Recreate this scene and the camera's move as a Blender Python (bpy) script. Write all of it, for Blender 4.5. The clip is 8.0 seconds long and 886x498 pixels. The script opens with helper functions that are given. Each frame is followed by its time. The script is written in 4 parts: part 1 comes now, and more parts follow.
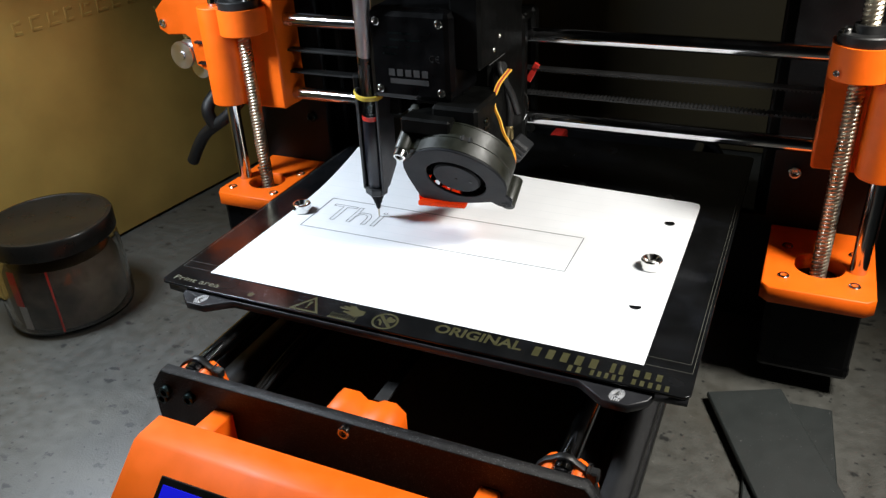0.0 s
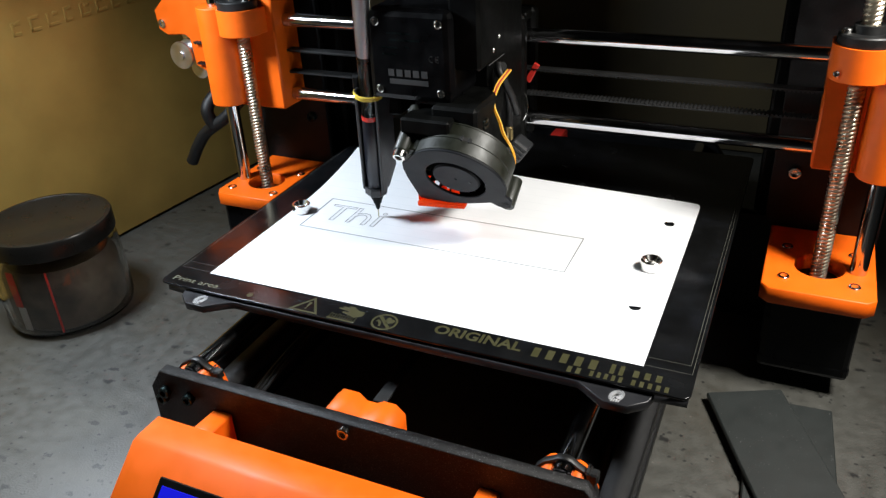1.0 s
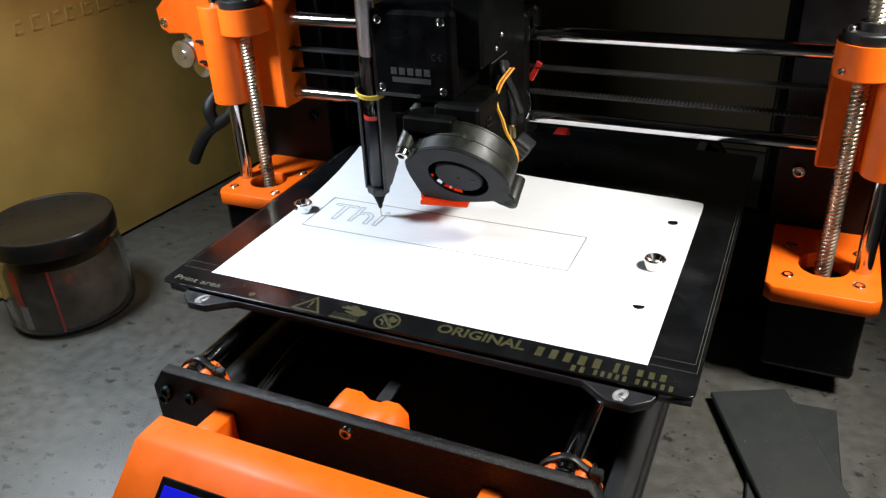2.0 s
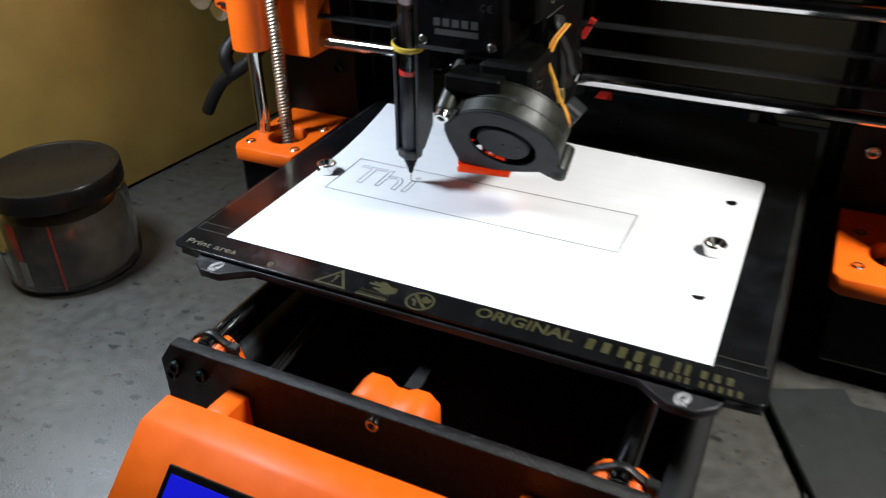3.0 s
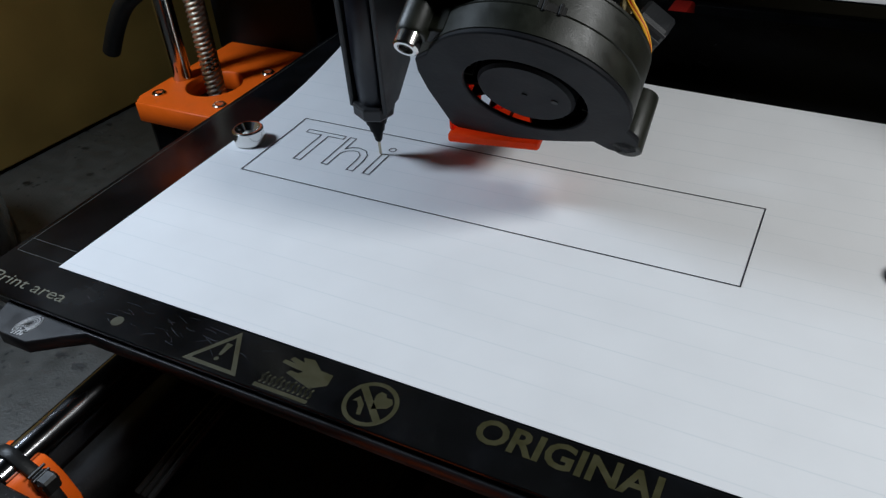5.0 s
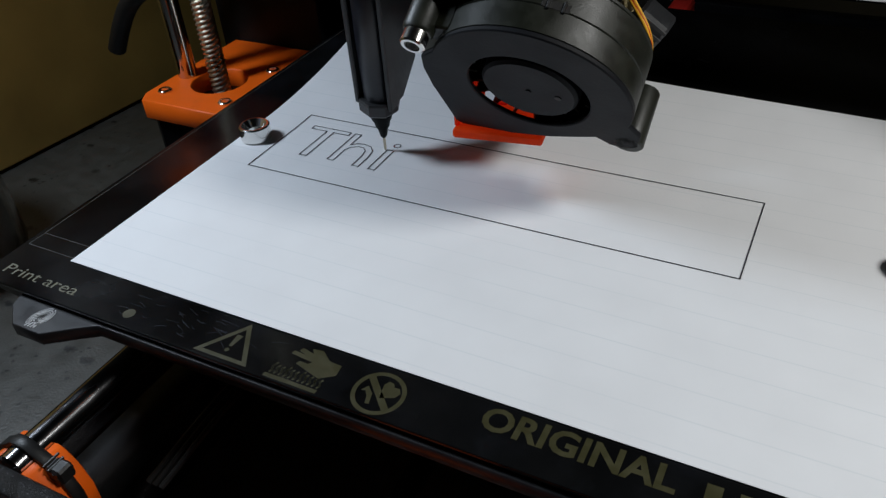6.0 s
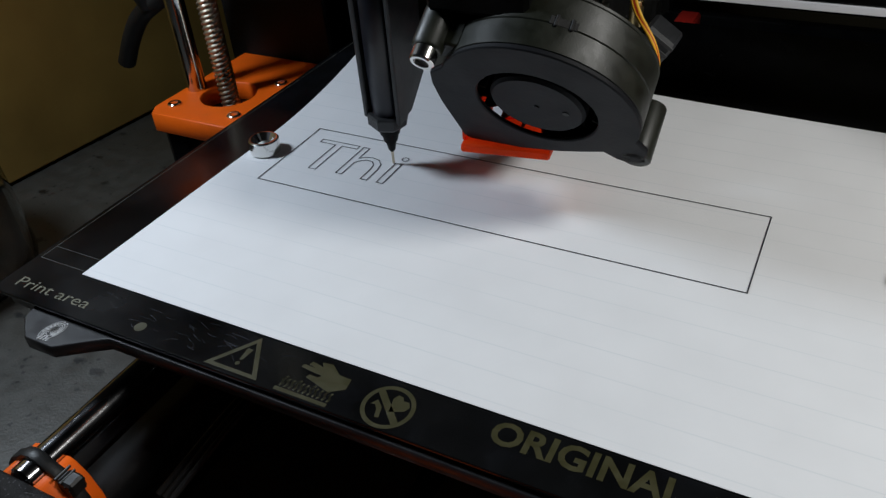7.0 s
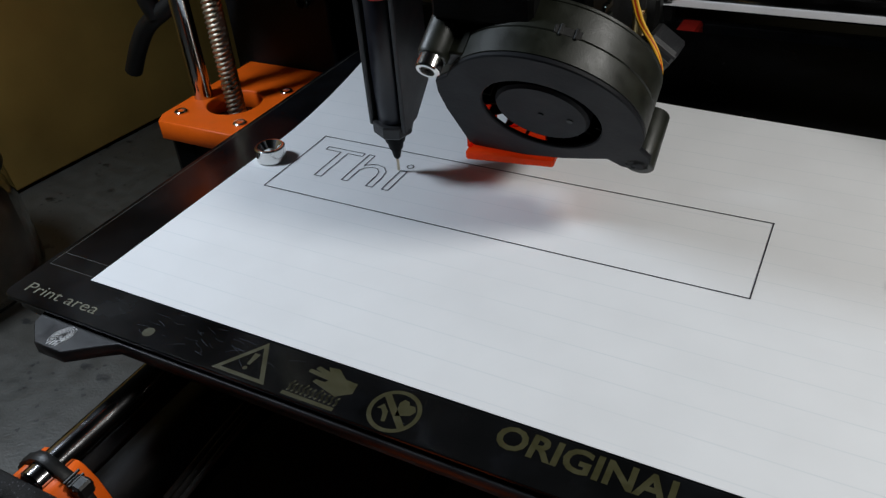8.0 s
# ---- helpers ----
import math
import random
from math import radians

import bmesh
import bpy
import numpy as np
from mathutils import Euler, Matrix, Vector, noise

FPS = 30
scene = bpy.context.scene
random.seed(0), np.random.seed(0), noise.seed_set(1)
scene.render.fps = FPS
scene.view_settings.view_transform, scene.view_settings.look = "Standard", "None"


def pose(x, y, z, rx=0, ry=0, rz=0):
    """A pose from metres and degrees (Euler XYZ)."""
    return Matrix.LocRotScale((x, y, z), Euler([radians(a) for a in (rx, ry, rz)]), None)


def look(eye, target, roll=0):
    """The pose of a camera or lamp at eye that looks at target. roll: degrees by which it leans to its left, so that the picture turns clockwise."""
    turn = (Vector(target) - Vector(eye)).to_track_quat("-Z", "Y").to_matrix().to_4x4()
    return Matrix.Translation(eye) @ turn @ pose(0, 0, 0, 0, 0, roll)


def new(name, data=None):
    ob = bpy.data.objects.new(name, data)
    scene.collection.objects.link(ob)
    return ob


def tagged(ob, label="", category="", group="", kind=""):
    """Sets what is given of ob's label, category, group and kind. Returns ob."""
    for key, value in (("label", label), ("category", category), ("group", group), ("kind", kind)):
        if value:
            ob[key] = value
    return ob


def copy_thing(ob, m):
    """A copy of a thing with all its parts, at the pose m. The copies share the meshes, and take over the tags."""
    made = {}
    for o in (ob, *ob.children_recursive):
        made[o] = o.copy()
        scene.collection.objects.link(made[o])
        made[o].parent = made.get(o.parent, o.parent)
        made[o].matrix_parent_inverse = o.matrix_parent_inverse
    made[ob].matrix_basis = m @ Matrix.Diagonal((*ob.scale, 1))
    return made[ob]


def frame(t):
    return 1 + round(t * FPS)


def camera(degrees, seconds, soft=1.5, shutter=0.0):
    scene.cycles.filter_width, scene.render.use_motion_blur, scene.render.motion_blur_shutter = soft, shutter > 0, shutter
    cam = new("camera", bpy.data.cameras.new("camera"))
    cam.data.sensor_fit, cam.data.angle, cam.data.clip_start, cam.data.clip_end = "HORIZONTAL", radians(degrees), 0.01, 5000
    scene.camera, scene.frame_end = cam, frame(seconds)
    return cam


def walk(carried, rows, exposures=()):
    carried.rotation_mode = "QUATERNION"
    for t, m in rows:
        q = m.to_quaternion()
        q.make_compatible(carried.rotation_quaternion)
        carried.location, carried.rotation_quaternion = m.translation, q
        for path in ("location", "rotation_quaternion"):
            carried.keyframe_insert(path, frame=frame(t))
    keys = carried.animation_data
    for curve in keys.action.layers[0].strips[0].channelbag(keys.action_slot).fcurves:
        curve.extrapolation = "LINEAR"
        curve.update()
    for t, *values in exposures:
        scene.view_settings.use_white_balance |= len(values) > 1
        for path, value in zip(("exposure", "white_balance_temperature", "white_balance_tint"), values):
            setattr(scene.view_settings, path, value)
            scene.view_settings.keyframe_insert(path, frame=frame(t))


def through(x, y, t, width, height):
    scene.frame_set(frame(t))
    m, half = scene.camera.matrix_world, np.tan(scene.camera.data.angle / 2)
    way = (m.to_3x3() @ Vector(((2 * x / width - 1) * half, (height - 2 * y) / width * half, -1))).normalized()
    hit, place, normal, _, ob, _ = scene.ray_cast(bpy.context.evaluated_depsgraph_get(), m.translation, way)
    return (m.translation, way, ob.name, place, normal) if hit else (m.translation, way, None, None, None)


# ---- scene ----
# ---------------------------------------------------------------- camera
cam = camera(58.19, 8.0, soft=1.35, shutter=0.5)
walk(cam, [
    (0.0, pose(0.1422, -0.2417, 0.2670, 60.911, 2.668, 24.016)),
    (0.5, pose(0.1422, -0.2449, 0.2670, 60.911, 2.668, 24.016)),
    (1.0, pose(0.1422, -0.2411, 0.2670, 60.911, 2.668, 24.016)),
    (2.5, pose(0.1390, -0.2401, 0.2634, 60.908, 2.773, 24.139)),
    (3.0, pose(0.1138, -0.2168, 0.2560, 57.828, 0.831, 25.541)),
    (3.5, pose(0.0765, -0.1607, 0.2339, 57.265, 0.353, 27.434)),
    (4.0, pose(0.0581, -0.0993, 0.2062, 55.168, 2.325, 27.933)),
    (4.4, pose(0.0630, -0.0838, 0.1948, 54.067, 3.756, 27.273)),
    (4.5, pose(0.0643, -0.0832, 0.1948, 53.679, 3.608, 27.091)),
    (6.0, pose(0.0658, -0.0872, 0.1965, 53.137, 3.642, 26.939)),
    (6.5, pose(0.0656, -0.0908, 0.1975, 53.524, 3.652, 27.132)),
    (7.0, pose(0.0653, -0.0879, 0.1984, 53.799, 3.836, 27.241)),
    (7.5, pose(0.0656, -0.0884, 0.1993, 54.180, 3.951, 27.313)),
    (8.0, pose(0.0656, -0.0898, 0.1992, 54.376, 3.947, 27.395)),
], exposures=[(0.0, -0.76, 6500, 10), (0.4, -0.60, 6500, 10), (2.6, -0.62, 6500, 10), (3.0, -0.82, 6350, 10), (3.5, -1.45, 6150, 9), (4.0, -1.64, 6100, 9.5), (4.4, -1.92, 6000, 9), (6.0, -2.10, 6250, 10), (8.0, -2.08, 6350, 10)])

# ---------------------------------------------------------------- light
world = bpy.data.worlds.new("world")
scene.world = world
world.use_nodes = True
bg = world.node_tree.nodes["Background"]
bg.inputs["Color"].default_value = (0.8, 0.85, 1.0, 1)
bg.inputs["Strength"].default_value = 0.002


def area_lamp(name, eye, target, size, watts, colour):
    data = bpy.data.lights.new(name, "AREA")
    data.shape, data.size, data.energy, data.color = "DISK", size, watts, colour
    ob = new(name, data)
    ob.matrix_basis = look(eye, target)
    return ob


# two desk lamps out of view: a wide one close to the left wall, a shaded one on the right
area_lamp("lamp_left", (-0.243, 0.006, 0.275), (0.02, -0.03, 0.05), 0.070, 2.35, (0.80, 0.90, 1.0))
spot = bpy.data.lights.new("lamp_right", "SPOT")
spot.energy, spot.color, spot.shadow_soft_size, spot.spot_size, spot.spot_blend = 17.6, (1.0, 0.98, 0.92), 0.045, radians(58), 0.74
new("lamp_right", spot).matrix_basis = look((0.31, 0.060, 0.38), (0.100, 0.068, 0.085))

B = 0.073  # height of the print surface over the table


# ---------------------------------------------------------------- materials
def material(name, base, rough=0.5, metal=0.0, vary=0.15, scale=120.0, bump=0.1, fine=900.0, rough_vary=0.1,
             spec=0.5, layers=0.0, stain=None, stain_scale=12.0, stain_amount=0.5, streak=False):
    m = bpy.data.materials.new(name)
    m.use_nodes = True
    nt = m.node_tree
    p = nt.nodes["Principled BSDF"]
    p.inputs["Metallic"].default_value = metal
    p.inputs["Specular IOR Level"].default_value = spec
    tc = nt.nodes.new("ShaderNodeTexCoord")
    n1 = nt.nodes.new("ShaderNodeTexNoise")
    n1.inputs["Scale"].default_value, n1.inputs["Detail"].default_value = scale, 6
    n2 = nt.nodes.new("ShaderNodeTexNoise")
    n2.inputs["Scale"].default_value, n2.inputs["Detail"].default_value = fine, 3
    src = tc.outputs["Object"]
    if streak:
        mp = nt.nodes.new("ShaderNodeMapping")
        mp.inputs["Scale"].default_value = (0.08, 1, 1)
        nt.links.new(src, mp.inputs["Vector"])
        src = mp.outputs["Vector"]
    for n in (n1, n2):
        nt.links.new(src, n.inputs["Vector"])
    ramp = nt.nodes.new("ShaderNodeMapRange")
    ramp.inputs["From Min"].default_value, ramp.inputs["From Max"].default_value = 0.3, 0.7
    ramp.inputs["To Min"].default_value, ramp.inputs["To Max"].default_value = 1 - vary, 1 + vary
    nt.links.new(n1.outputs["Fac"], ramp.inputs["Value"])
    mul = nt.nodes.new("ShaderNodeVectorMath")
    mul.operation = "SCALE"
    mul.inputs[0].default_value = base
    nt.links.new(ramp.outputs["Result"], mul.inputs["Scale"])
    colour = mul.outputs["Vector"]
    if stain:
        n3 = nt.nodes.new("ShaderNodeTexNoise")
        n3.inputs["Scale"].default_value, n3.inputs["Detail"].default_value = stain_scale, 8
        n3.inputs["Roughness"].default_value = 0.65
        nt.links.new(tc.outputs["Object"], n3.inputs["Vector"])
        r3 = nt.nodes.new("ShaderNodeMapRange")
        r3.inputs["From Min"].default_value, r3.inputs["From Max"].default_value = 0.48, 0.72
        r3.inputs["To Max"].default_value = stain_amount
        nt.links.new(n3.outputs["Fac"], r3.inputs["Value"])
        mix = nt.nodes.new("ShaderNodeMix")
        mix.data_type = "RGBA"
        mix.inputs["B"].default_value = (*stain, 1)
        nt.links.new(r3.outputs["Result"], mix.inputs["Factor"])
        nt.links.new(colour, mix.inputs["A"])
        colour = mix.outputs["Result"]
    nt.links.new(colour, p.inputs["Base Color"])
    rr = nt.nodes.new("ShaderNodeMapRange")
    rr.inputs["From Min"].default_value, rr.inputs["From Max"].default_value = 0.3, 0.7
    rr.inputs["To Min"].default_value, rr.inputs["To Max"].default_value = max(0.02, rough - rough_vary), min(1, rough + rough_vary)
    nt.links.new(n1.outputs["Fac"], rr.inputs["Value"])
    nt.links.new(rr.outputs["Result"], p.inputs["Roughness"])
    height = n2.outputs["Fac"]
    if layers:
        w = nt.nodes.new("ShaderNodeTexWave")
        w.wave_type, w.bands_direction = "BANDS", "Z"
        w.inputs["Scale"].default_value, w.inputs["Distortion"].default_value = layers, 0.3
        nt.links.new(tc.outputs["Object"], w.inputs["Vector"])
        add = nt.nodes.new("ShaderNodeMath")
        nt.links.new(w.outputs["Fac"], add.inputs[0])
        nt.links.new(n2.outputs["Fac"], add.inputs[1])
        height = add.outputs["Value"]
    bp = nt.nodes.new("ShaderNodeBump")
    bp.inputs["Strength"].default_value, bp.inputs["Distance"].default_value = bump, 0.0004
    nt.links.new(height, bp.inputs["Height"])
    nt.links.new(bp.outputs["Normal"], p.inputs["Normal"])
    return m


ORANGE = material("orange_printed_plastic", (0.97, 0.142, 0.003), 0.52, spec=0.38, vary=0.06, bump=0.03, layers=800, rough_vary=0.06)
BLACK = material("black_plastic", (0.0024, 0.0025, 0.0023), 0.45, spec=0.09, vary=0.3, bump=0.12, layers=800)
FANBLACK = material("fan_plastic", (0.0088, 0.0102, 0.0056), 0.44, vary=0.3, scale=260, bump=0.10, fine=2600, rough_vary=0.08)
FANFACE = material("fan_face_plastic", (0.0046, 0.0054, 0.0076), 0.6, vary=0.12, bump=0.1, rough_vary=0.05, spec=0.22)
GREY = material("pen_holder_plastic", (0.020, 0.021, 0.023), 0.45, vary=0.15, bump=0.15, layers=800)
ANODISED = material("powder_coated_aluminium", (0.0065, 0.0065, 0.007), 0.40, vary=0.3, bump=0.5, fine=4000, spec=0.22)
SPARKLE = material("rough_powder_coat", (0.0080, 0.0080, 0.0085), 0.45, vary=0.3, bump=0.6, fine=3000, spec=0.3)
MOTOR = material("motor_black", (0.0022, 0.0022, 0.0025), 0.34, spec=0.16, vary=0.2, bump=0.05)
STEEL = material("polished_steel", (0.62, 0.62, 0.64), 0.12, metal=1, vary=0.05, bump=0.006, rough_vary=0.03)
NICKEL = material("nickel", (0.78, 0.77, 0.74), 0.16, metal=1, vary=0.05, bump=0.02, rough_vary=0.05)
THREAD = material("lead_screw_steel", (0.62, 0.55, 0.42), 0.33, metal=1, vary=0.1, bump=0.03)
DARKSTEEL = material("black_steel", (0.04, 0.06, 0.06), 0.3, metal=1, vary=0.2)
BRASS = material("brass", (0.75, 0.58, 0.28), 0.3, metal=1, vary=0.1)
SHEET = material("spring_steel_pei", (0.0045, 0.0047, 0.005), 0.20, vary=0.4, scale=40, bump=0.03, rough_vary=0.09,
                 stain=(0.011, 0.012, 0.015), stain_scale=60, stain_amount=0.6)
HEATBED = material("black_board", (0.015, 0.015, 0.017), 0.42, vary=0.2, bump=0.08)
GOLD = material("gold_print", (0.043, 0.040, 0.015), 0.45, vary=0.15, scale=300, bump=0.05)
SILVERPRINT = material("silver_print", (0.55, 0.55, 0.56), 0.5, vary=0.1, bump=0.05)
DIMPRINT = material("dim_label_print", (0.045, 0.045, 0.045), 0.5, vary=0.1, bump=0.05)
TABLE = material("worn_dark_laminate", (0.065, 0.0635, 0.0550), 0.46, vary=0.16, scale=150, bump=0.40, fine=900, spec=0.85,
                 stain=(0.046, 0.038, 0.024), stain_scale=9, stain_amount=0.7, rough_vary=0.07)
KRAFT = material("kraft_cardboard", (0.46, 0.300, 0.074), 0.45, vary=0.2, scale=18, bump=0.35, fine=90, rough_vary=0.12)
# same kraft for the back wall; the printer's shade is put into its colour
KRAFTSHADE = material("kraft_in_shade", (0.060, 0.043, 0.015), 0.7, vary=0.2, scale=18, bump=0.35, fine=90, rough_vary=0.12)
ROOM = material("dark_room_paint", (0.10, 0.095, 0.09), 0.8, vary=0.1, scale=4)
INK = material("pen_ink", (0.012, 0.012, 0.02), 0.5, vary=0.1)
YELLOW = material("yellow_rubber", (0.72, 0.52, 0.06), 0.5, vary=0.1)
WIREY = material("wire_yellow", (0.85, 0.45, 0.03), 0.4, vary=0.1)
WIRER = material("wire_red", (0.55, 0.03, 0.015), 0.4, vary=0.1)
RED = material("red_plastic", (0.6, 0.03, 0.02), 0.4, vary=0.1)
RUBBER = material("black_rubber", (0.006, 0.006, 0.006), 0.5, vary=0.2, bump=0.2)
BELT = material("belt_rubber", (0.012, 0.012, 0.012), 0.55, vary=0.2, bump=0.1)
LID = material("black_lid", (0.008, 0.0072, 0.0062), 0.30, vary=0.1, bump=0.03, rough_vary=0.04)
SLATE = material("black_textured_sheet", (0.0190, 0.0225, 0.0215), 0.5, rough_vary=0.03, vary=0.08, bump=0.3, fine=3500)
ALUMINIUM = material("cast_aluminium", (0.75, 0.75, 0.76), 0.38, metal=1, vary=0.08)


def speckled(m, dark, cell, size, share=1.0, stretch=0.55):
    """Scattered chips, short scratches or pale glints put into a material's colour."""
    nt = m.node_tree
    p = nt.nodes["Principled BSDF"]
    old = p.inputs["Base Color"].links[0].from_socket
    tc = nt.nodes.new("ShaderNodeTexCoord")
    warp = nt.nodes.new("ShaderNodeMapping")
    warp.inputs["Scale"].default_value = (stretch, 1.0, 1.0)
    warp.inputs["Rotation"].default_value = (0, 0, 0.35)
    nt.links.new(tc.outputs["Object"], warp.inputs["Vector"])
    wob = nt.nodes.new("ShaderNodeTexNoise")
    wob.inputs["Scale"].default_value, wob.inputs["Detail"].default_value = cell * 2.5, 4
    nt.links.new(tc.outputs["Object"], wob.inputs["Vector"])
    add = nt.nodes.new("ShaderNodeVectorMath")
    add.operation = "MULTIPLY_ADD"
    add.inputs[1].default_value = (0.7 / cell,) * 3
    nt.links.new(wob.outputs["Color"], add.inputs[0])
    nt.links.new(warp.outputs["Vector"], add.inputs[2])
    v = nt.nodes.new("ShaderNodeTexVoronoi")
    v.inputs["Scale"].default_value = cell
    nt.links.new(add.outputs["Vector"], v.inputs["Vector"])
    r = nt.nodes.new("ShaderNodeMapRange")
    r.inputs["From Min"].default_value, r.inputs["From Max"].default_value = size, size * 1.7
    r.inputs["To Min"].default_value, r.inputs["To Max"].default_value = 1.0, 0.0
    nt.links.new(v.outputs["Distance"], r.inputs["Value"])
    pick = nt.nodes.new("ShaderNodeMath")
    pick.operation = "MULTIPLY"
    sep = nt.nodes.new("ShaderNodeSeparateColor")
    nt.links.new(v.outputs["Color"], sep.inputs["Color"])
    chosen = nt.nodes.new("ShaderNodeMapRange")
    chosen.inputs["From Min"].default_value, chosen.inputs["From Max"].default_value = (0.0, 1.0) if share >= 1 else (1 - share, 1 - share * 0.7)
    nt.links.new(sep.outputs["Red"], chosen.inputs["Value"])
    nt.links.new(chosen.outputs["Result"], pick.inputs[0])
    nt.links.new(r.outputs["Result"], pick.inputs[1])
    mix = nt.nodes.new("ShaderNodeMix")
    mix.data_type = "RGBA"
    mix.inputs["B"].default_value = (*dark, 1)
    nt.links.new(pick.outputs["Value"], mix.inputs["Factor"])
    nt.links.new(old, mix.inputs["A"])
    nt.links.new(mix.outputs["Result"], p.inputs["Base Color"])


speckled(TABLE, (0.010, 0.010, 0.009), 150.0, 0.17, 0.32)
speckled(TABLE, (0.014, 0.014, 0.013), 330.0, 0.18, 0.22, 0.9)
speckled(TABLE, (0.012, 0.012, 0.011), 60.0, 0.05, 0.35, 0.12)
speckled(TABLE, (0.120, 0.117, 0.108), 420.0, 0.10, 0.10)
# sparkle of the textured black coats, painted as pale flecks
speckled(SLATE, (0.13, 0.13, 0.13), 700.0, 0.10, 0.35, 1.0)
speckled(ANODISED, (0.022, 0.022, 0.023), 1500.0, 0.20, 0.40, 1.0)
speckled(SPARKLE, (0.12, 0.12, 0.13), 1500.0, 0.20, 0.40, 1.0)
JARFILL = material("grey_plastic_scraps", (0.10, 0.080, 0.060), 0.6, vary=0.5, scale=60, bump=0.6, fine=200,
                   stain=(0.008, 0.008, 0.008), stain_scale=45, stain_amount=0.9)


def glass_material(name, colour, rough=0.02):
    m = bpy.data.materials.new(name)
    m.use_nodes = True
    p = m.node_tree.nodes["Principled BSDF"]
    p.inputs["Base Color"].default_value = (*colour, 1)
    p.inputs["Roughness"].default_value = rough
    p.inputs["Transmission Weight"].default_value = 1.0
    p.inputs["IOR"].default_value = 1.45
    return m


GLASS = glass_material("clear_plastic", (0.93, 0.92, 0.90))
PENCLEAR = glass_material("pen_barrel", (0.75, 0.78, 0.82), 0.12)


def screen_material():
    m = bpy.data.materials.new("lcd_backlight")
    m.use_nodes = True
    p = m.node_tree.nodes["Principled BSDF"]
    p.inputs["Base Color"].default_value = (0.01, 0.01, 0.25, 1)
    p.inputs["Emission Color"].default_value = (0.006, 0.008, 0.75, 1)
    p.inputs["Emission Strength"].default_value = 1.0
    p.inputs["Roughness"].default_value = 0.15
    return m


SCREEN = screen_material()


def paper_material():
    """White ruled paper: pale lines 8 mm apart, fine fibre."""
    m = material("ruled_paper", (0.84, 0.85, 0.87), 0.7, vary=0.02, scale=60, bump=0.08, fine=1200)
    nt = m.node_tree
    p = nt.nodes["Principled BSDF"]
    old = p.inputs["Base Color"].links[0].from_socket
    tc = nt.nodes.new("ShaderNodeTexCoord")
    sep = nt.nodes.new("ShaderNodeSeparateXYZ")
    nt.links.new(tc.outputs["Object"], sep.inputs["Vector"])
    wob = nt.nodes.new("ShaderNodeTexNoise")
    wob.inputs["Scale"].default_value = 60
    nt.links.new(tc.outputs["Object"], wob.inputs["Vector"])
    f = nt.nodes.new("ShaderNodeMath")
    f.operation = "PINGPONG"
    f.inputs[1].default_value = 0.0040
    nt.links.new(sep.outputs["Y"], f.inputs[0])
    line = nt.nodes.new("ShaderNodeMapRange")
    line.inputs["From Min"].default_value, line.inputs["From Max"].default_value = 0.00008, 0.00026
    line.inputs["To Min"].default_value, line.inputs["To Max"].default_value = 0.34, 0.0
    nt.links.new(f.outputs["Value"], line.inputs["Value"])
    worn = nt.nodes.new("ShaderNodeMath")
    worn.operation = "MULTIPLY"
    nt.links.new(line.outputs["Result"], worn.inputs[0])
    nt.links.new(wob.outputs["Fac"], worn.inputs[1])
    mix = nt.nodes.new("ShaderNodeMix")
    mix.data_type = "RGBA"
    mix.inputs["B"].default_value = (0.50, 0.58, 0.62, 1)
    nt.links.new(worn.outputs["Value"], mix.inputs["Factor"])
    nt.links.new(old, mix.inputs["A"])
    nt.links.new(mix.outputs["Result"], p.inputs["Base Color"])
    return m


PAPER = paper_material()


def translucent_orange(name, through):
    """Thin printed walls let some light through."""
    m = material(name, (0.88, 0.115, 0.010), 0.42, vary=0.06, bump=0.10, layers=800, rough_vary=0.06)
    nt = m.node_tree
    tr = nt.nodes.new("ShaderNodeBsdfTranslucent")
    tr.inputs["Color"].default_value = (1.0, 0.26, 0.05, 1)
    mix = nt.nodes.new("ShaderNodeMixShader")
    mix.inputs["Fac"].default_value = 0.6
    out = nt.nodes["Material Output"]
    nt.links.new(nt.nodes["Principled BSDF"].outputs["BSDF"], mix.inputs[1])
    nt.links.new(tr.outputs["BSDF"], mix.inputs[2])
    clear = nt.nodes.new("ShaderNodeBsdfTransparent")
    clear.inputs["Color"].default_value = (1.0, 0.20, 0.10, 1)
    thin = nt.nodes.new("ShaderNodeMixShader")
    thin.inputs["Fac"].default_value = through
    nt.links.new(mix.outputs["Shader"], thin.inputs[1])
    nt.links.new(clear.outputs["BSDF"], thin.inputs[2])
    nt.links.new(thin.outputs["Shader"], out.inputs["Surface"])
    return m


DUCT = translucent_orange("orange_duct_plastic", 0.40)
DUCTWALL = translucent_orange("thin_orange_duct_wall", 0.75)


# ---------------------------------------------------------------- mesh helpers
def root(name, loc, label, category, group="", kind=""):
    ob = new(name)
    ob.empty_display_size = 0.02
    ob.matrix_basis = Matrix.Translation(loc)
    return tagged(ob, label, category, group, kind)


def part(name, bm, mat, parent=None, label="", smooth=False):
    """One mesh object in world coordinates, under a thing or a part."""
    me = bpy.data.meshes.new(name)
    bmesh.ops.recalc_face_normals(bm, faces=bm.faces)
    bm.to_mesh(me)
    bm.free()
    me.materials.append(mat)
    if smooth:
        me.shade_smooth()
        me.set_sharp_from_angle(angle=radians(38))
    ob = new(name, me)
    if parent is not None:
        ob.parent = parent
        ob.matrix_parent_inverse = parent.matrix_basis.inverted() if parent.parent is None else Matrix()
    if label:
        tagged(ob, label)
    return ob


def join(*bms):
    out = bmesh.new()
    for b in bms:
        me = bpy.data.meshes.new("tmp")
        b.to_mesh(me)
        b.free()
        out.from_mesh(me)
        bpy.data.meshes.remove(me)
    return out


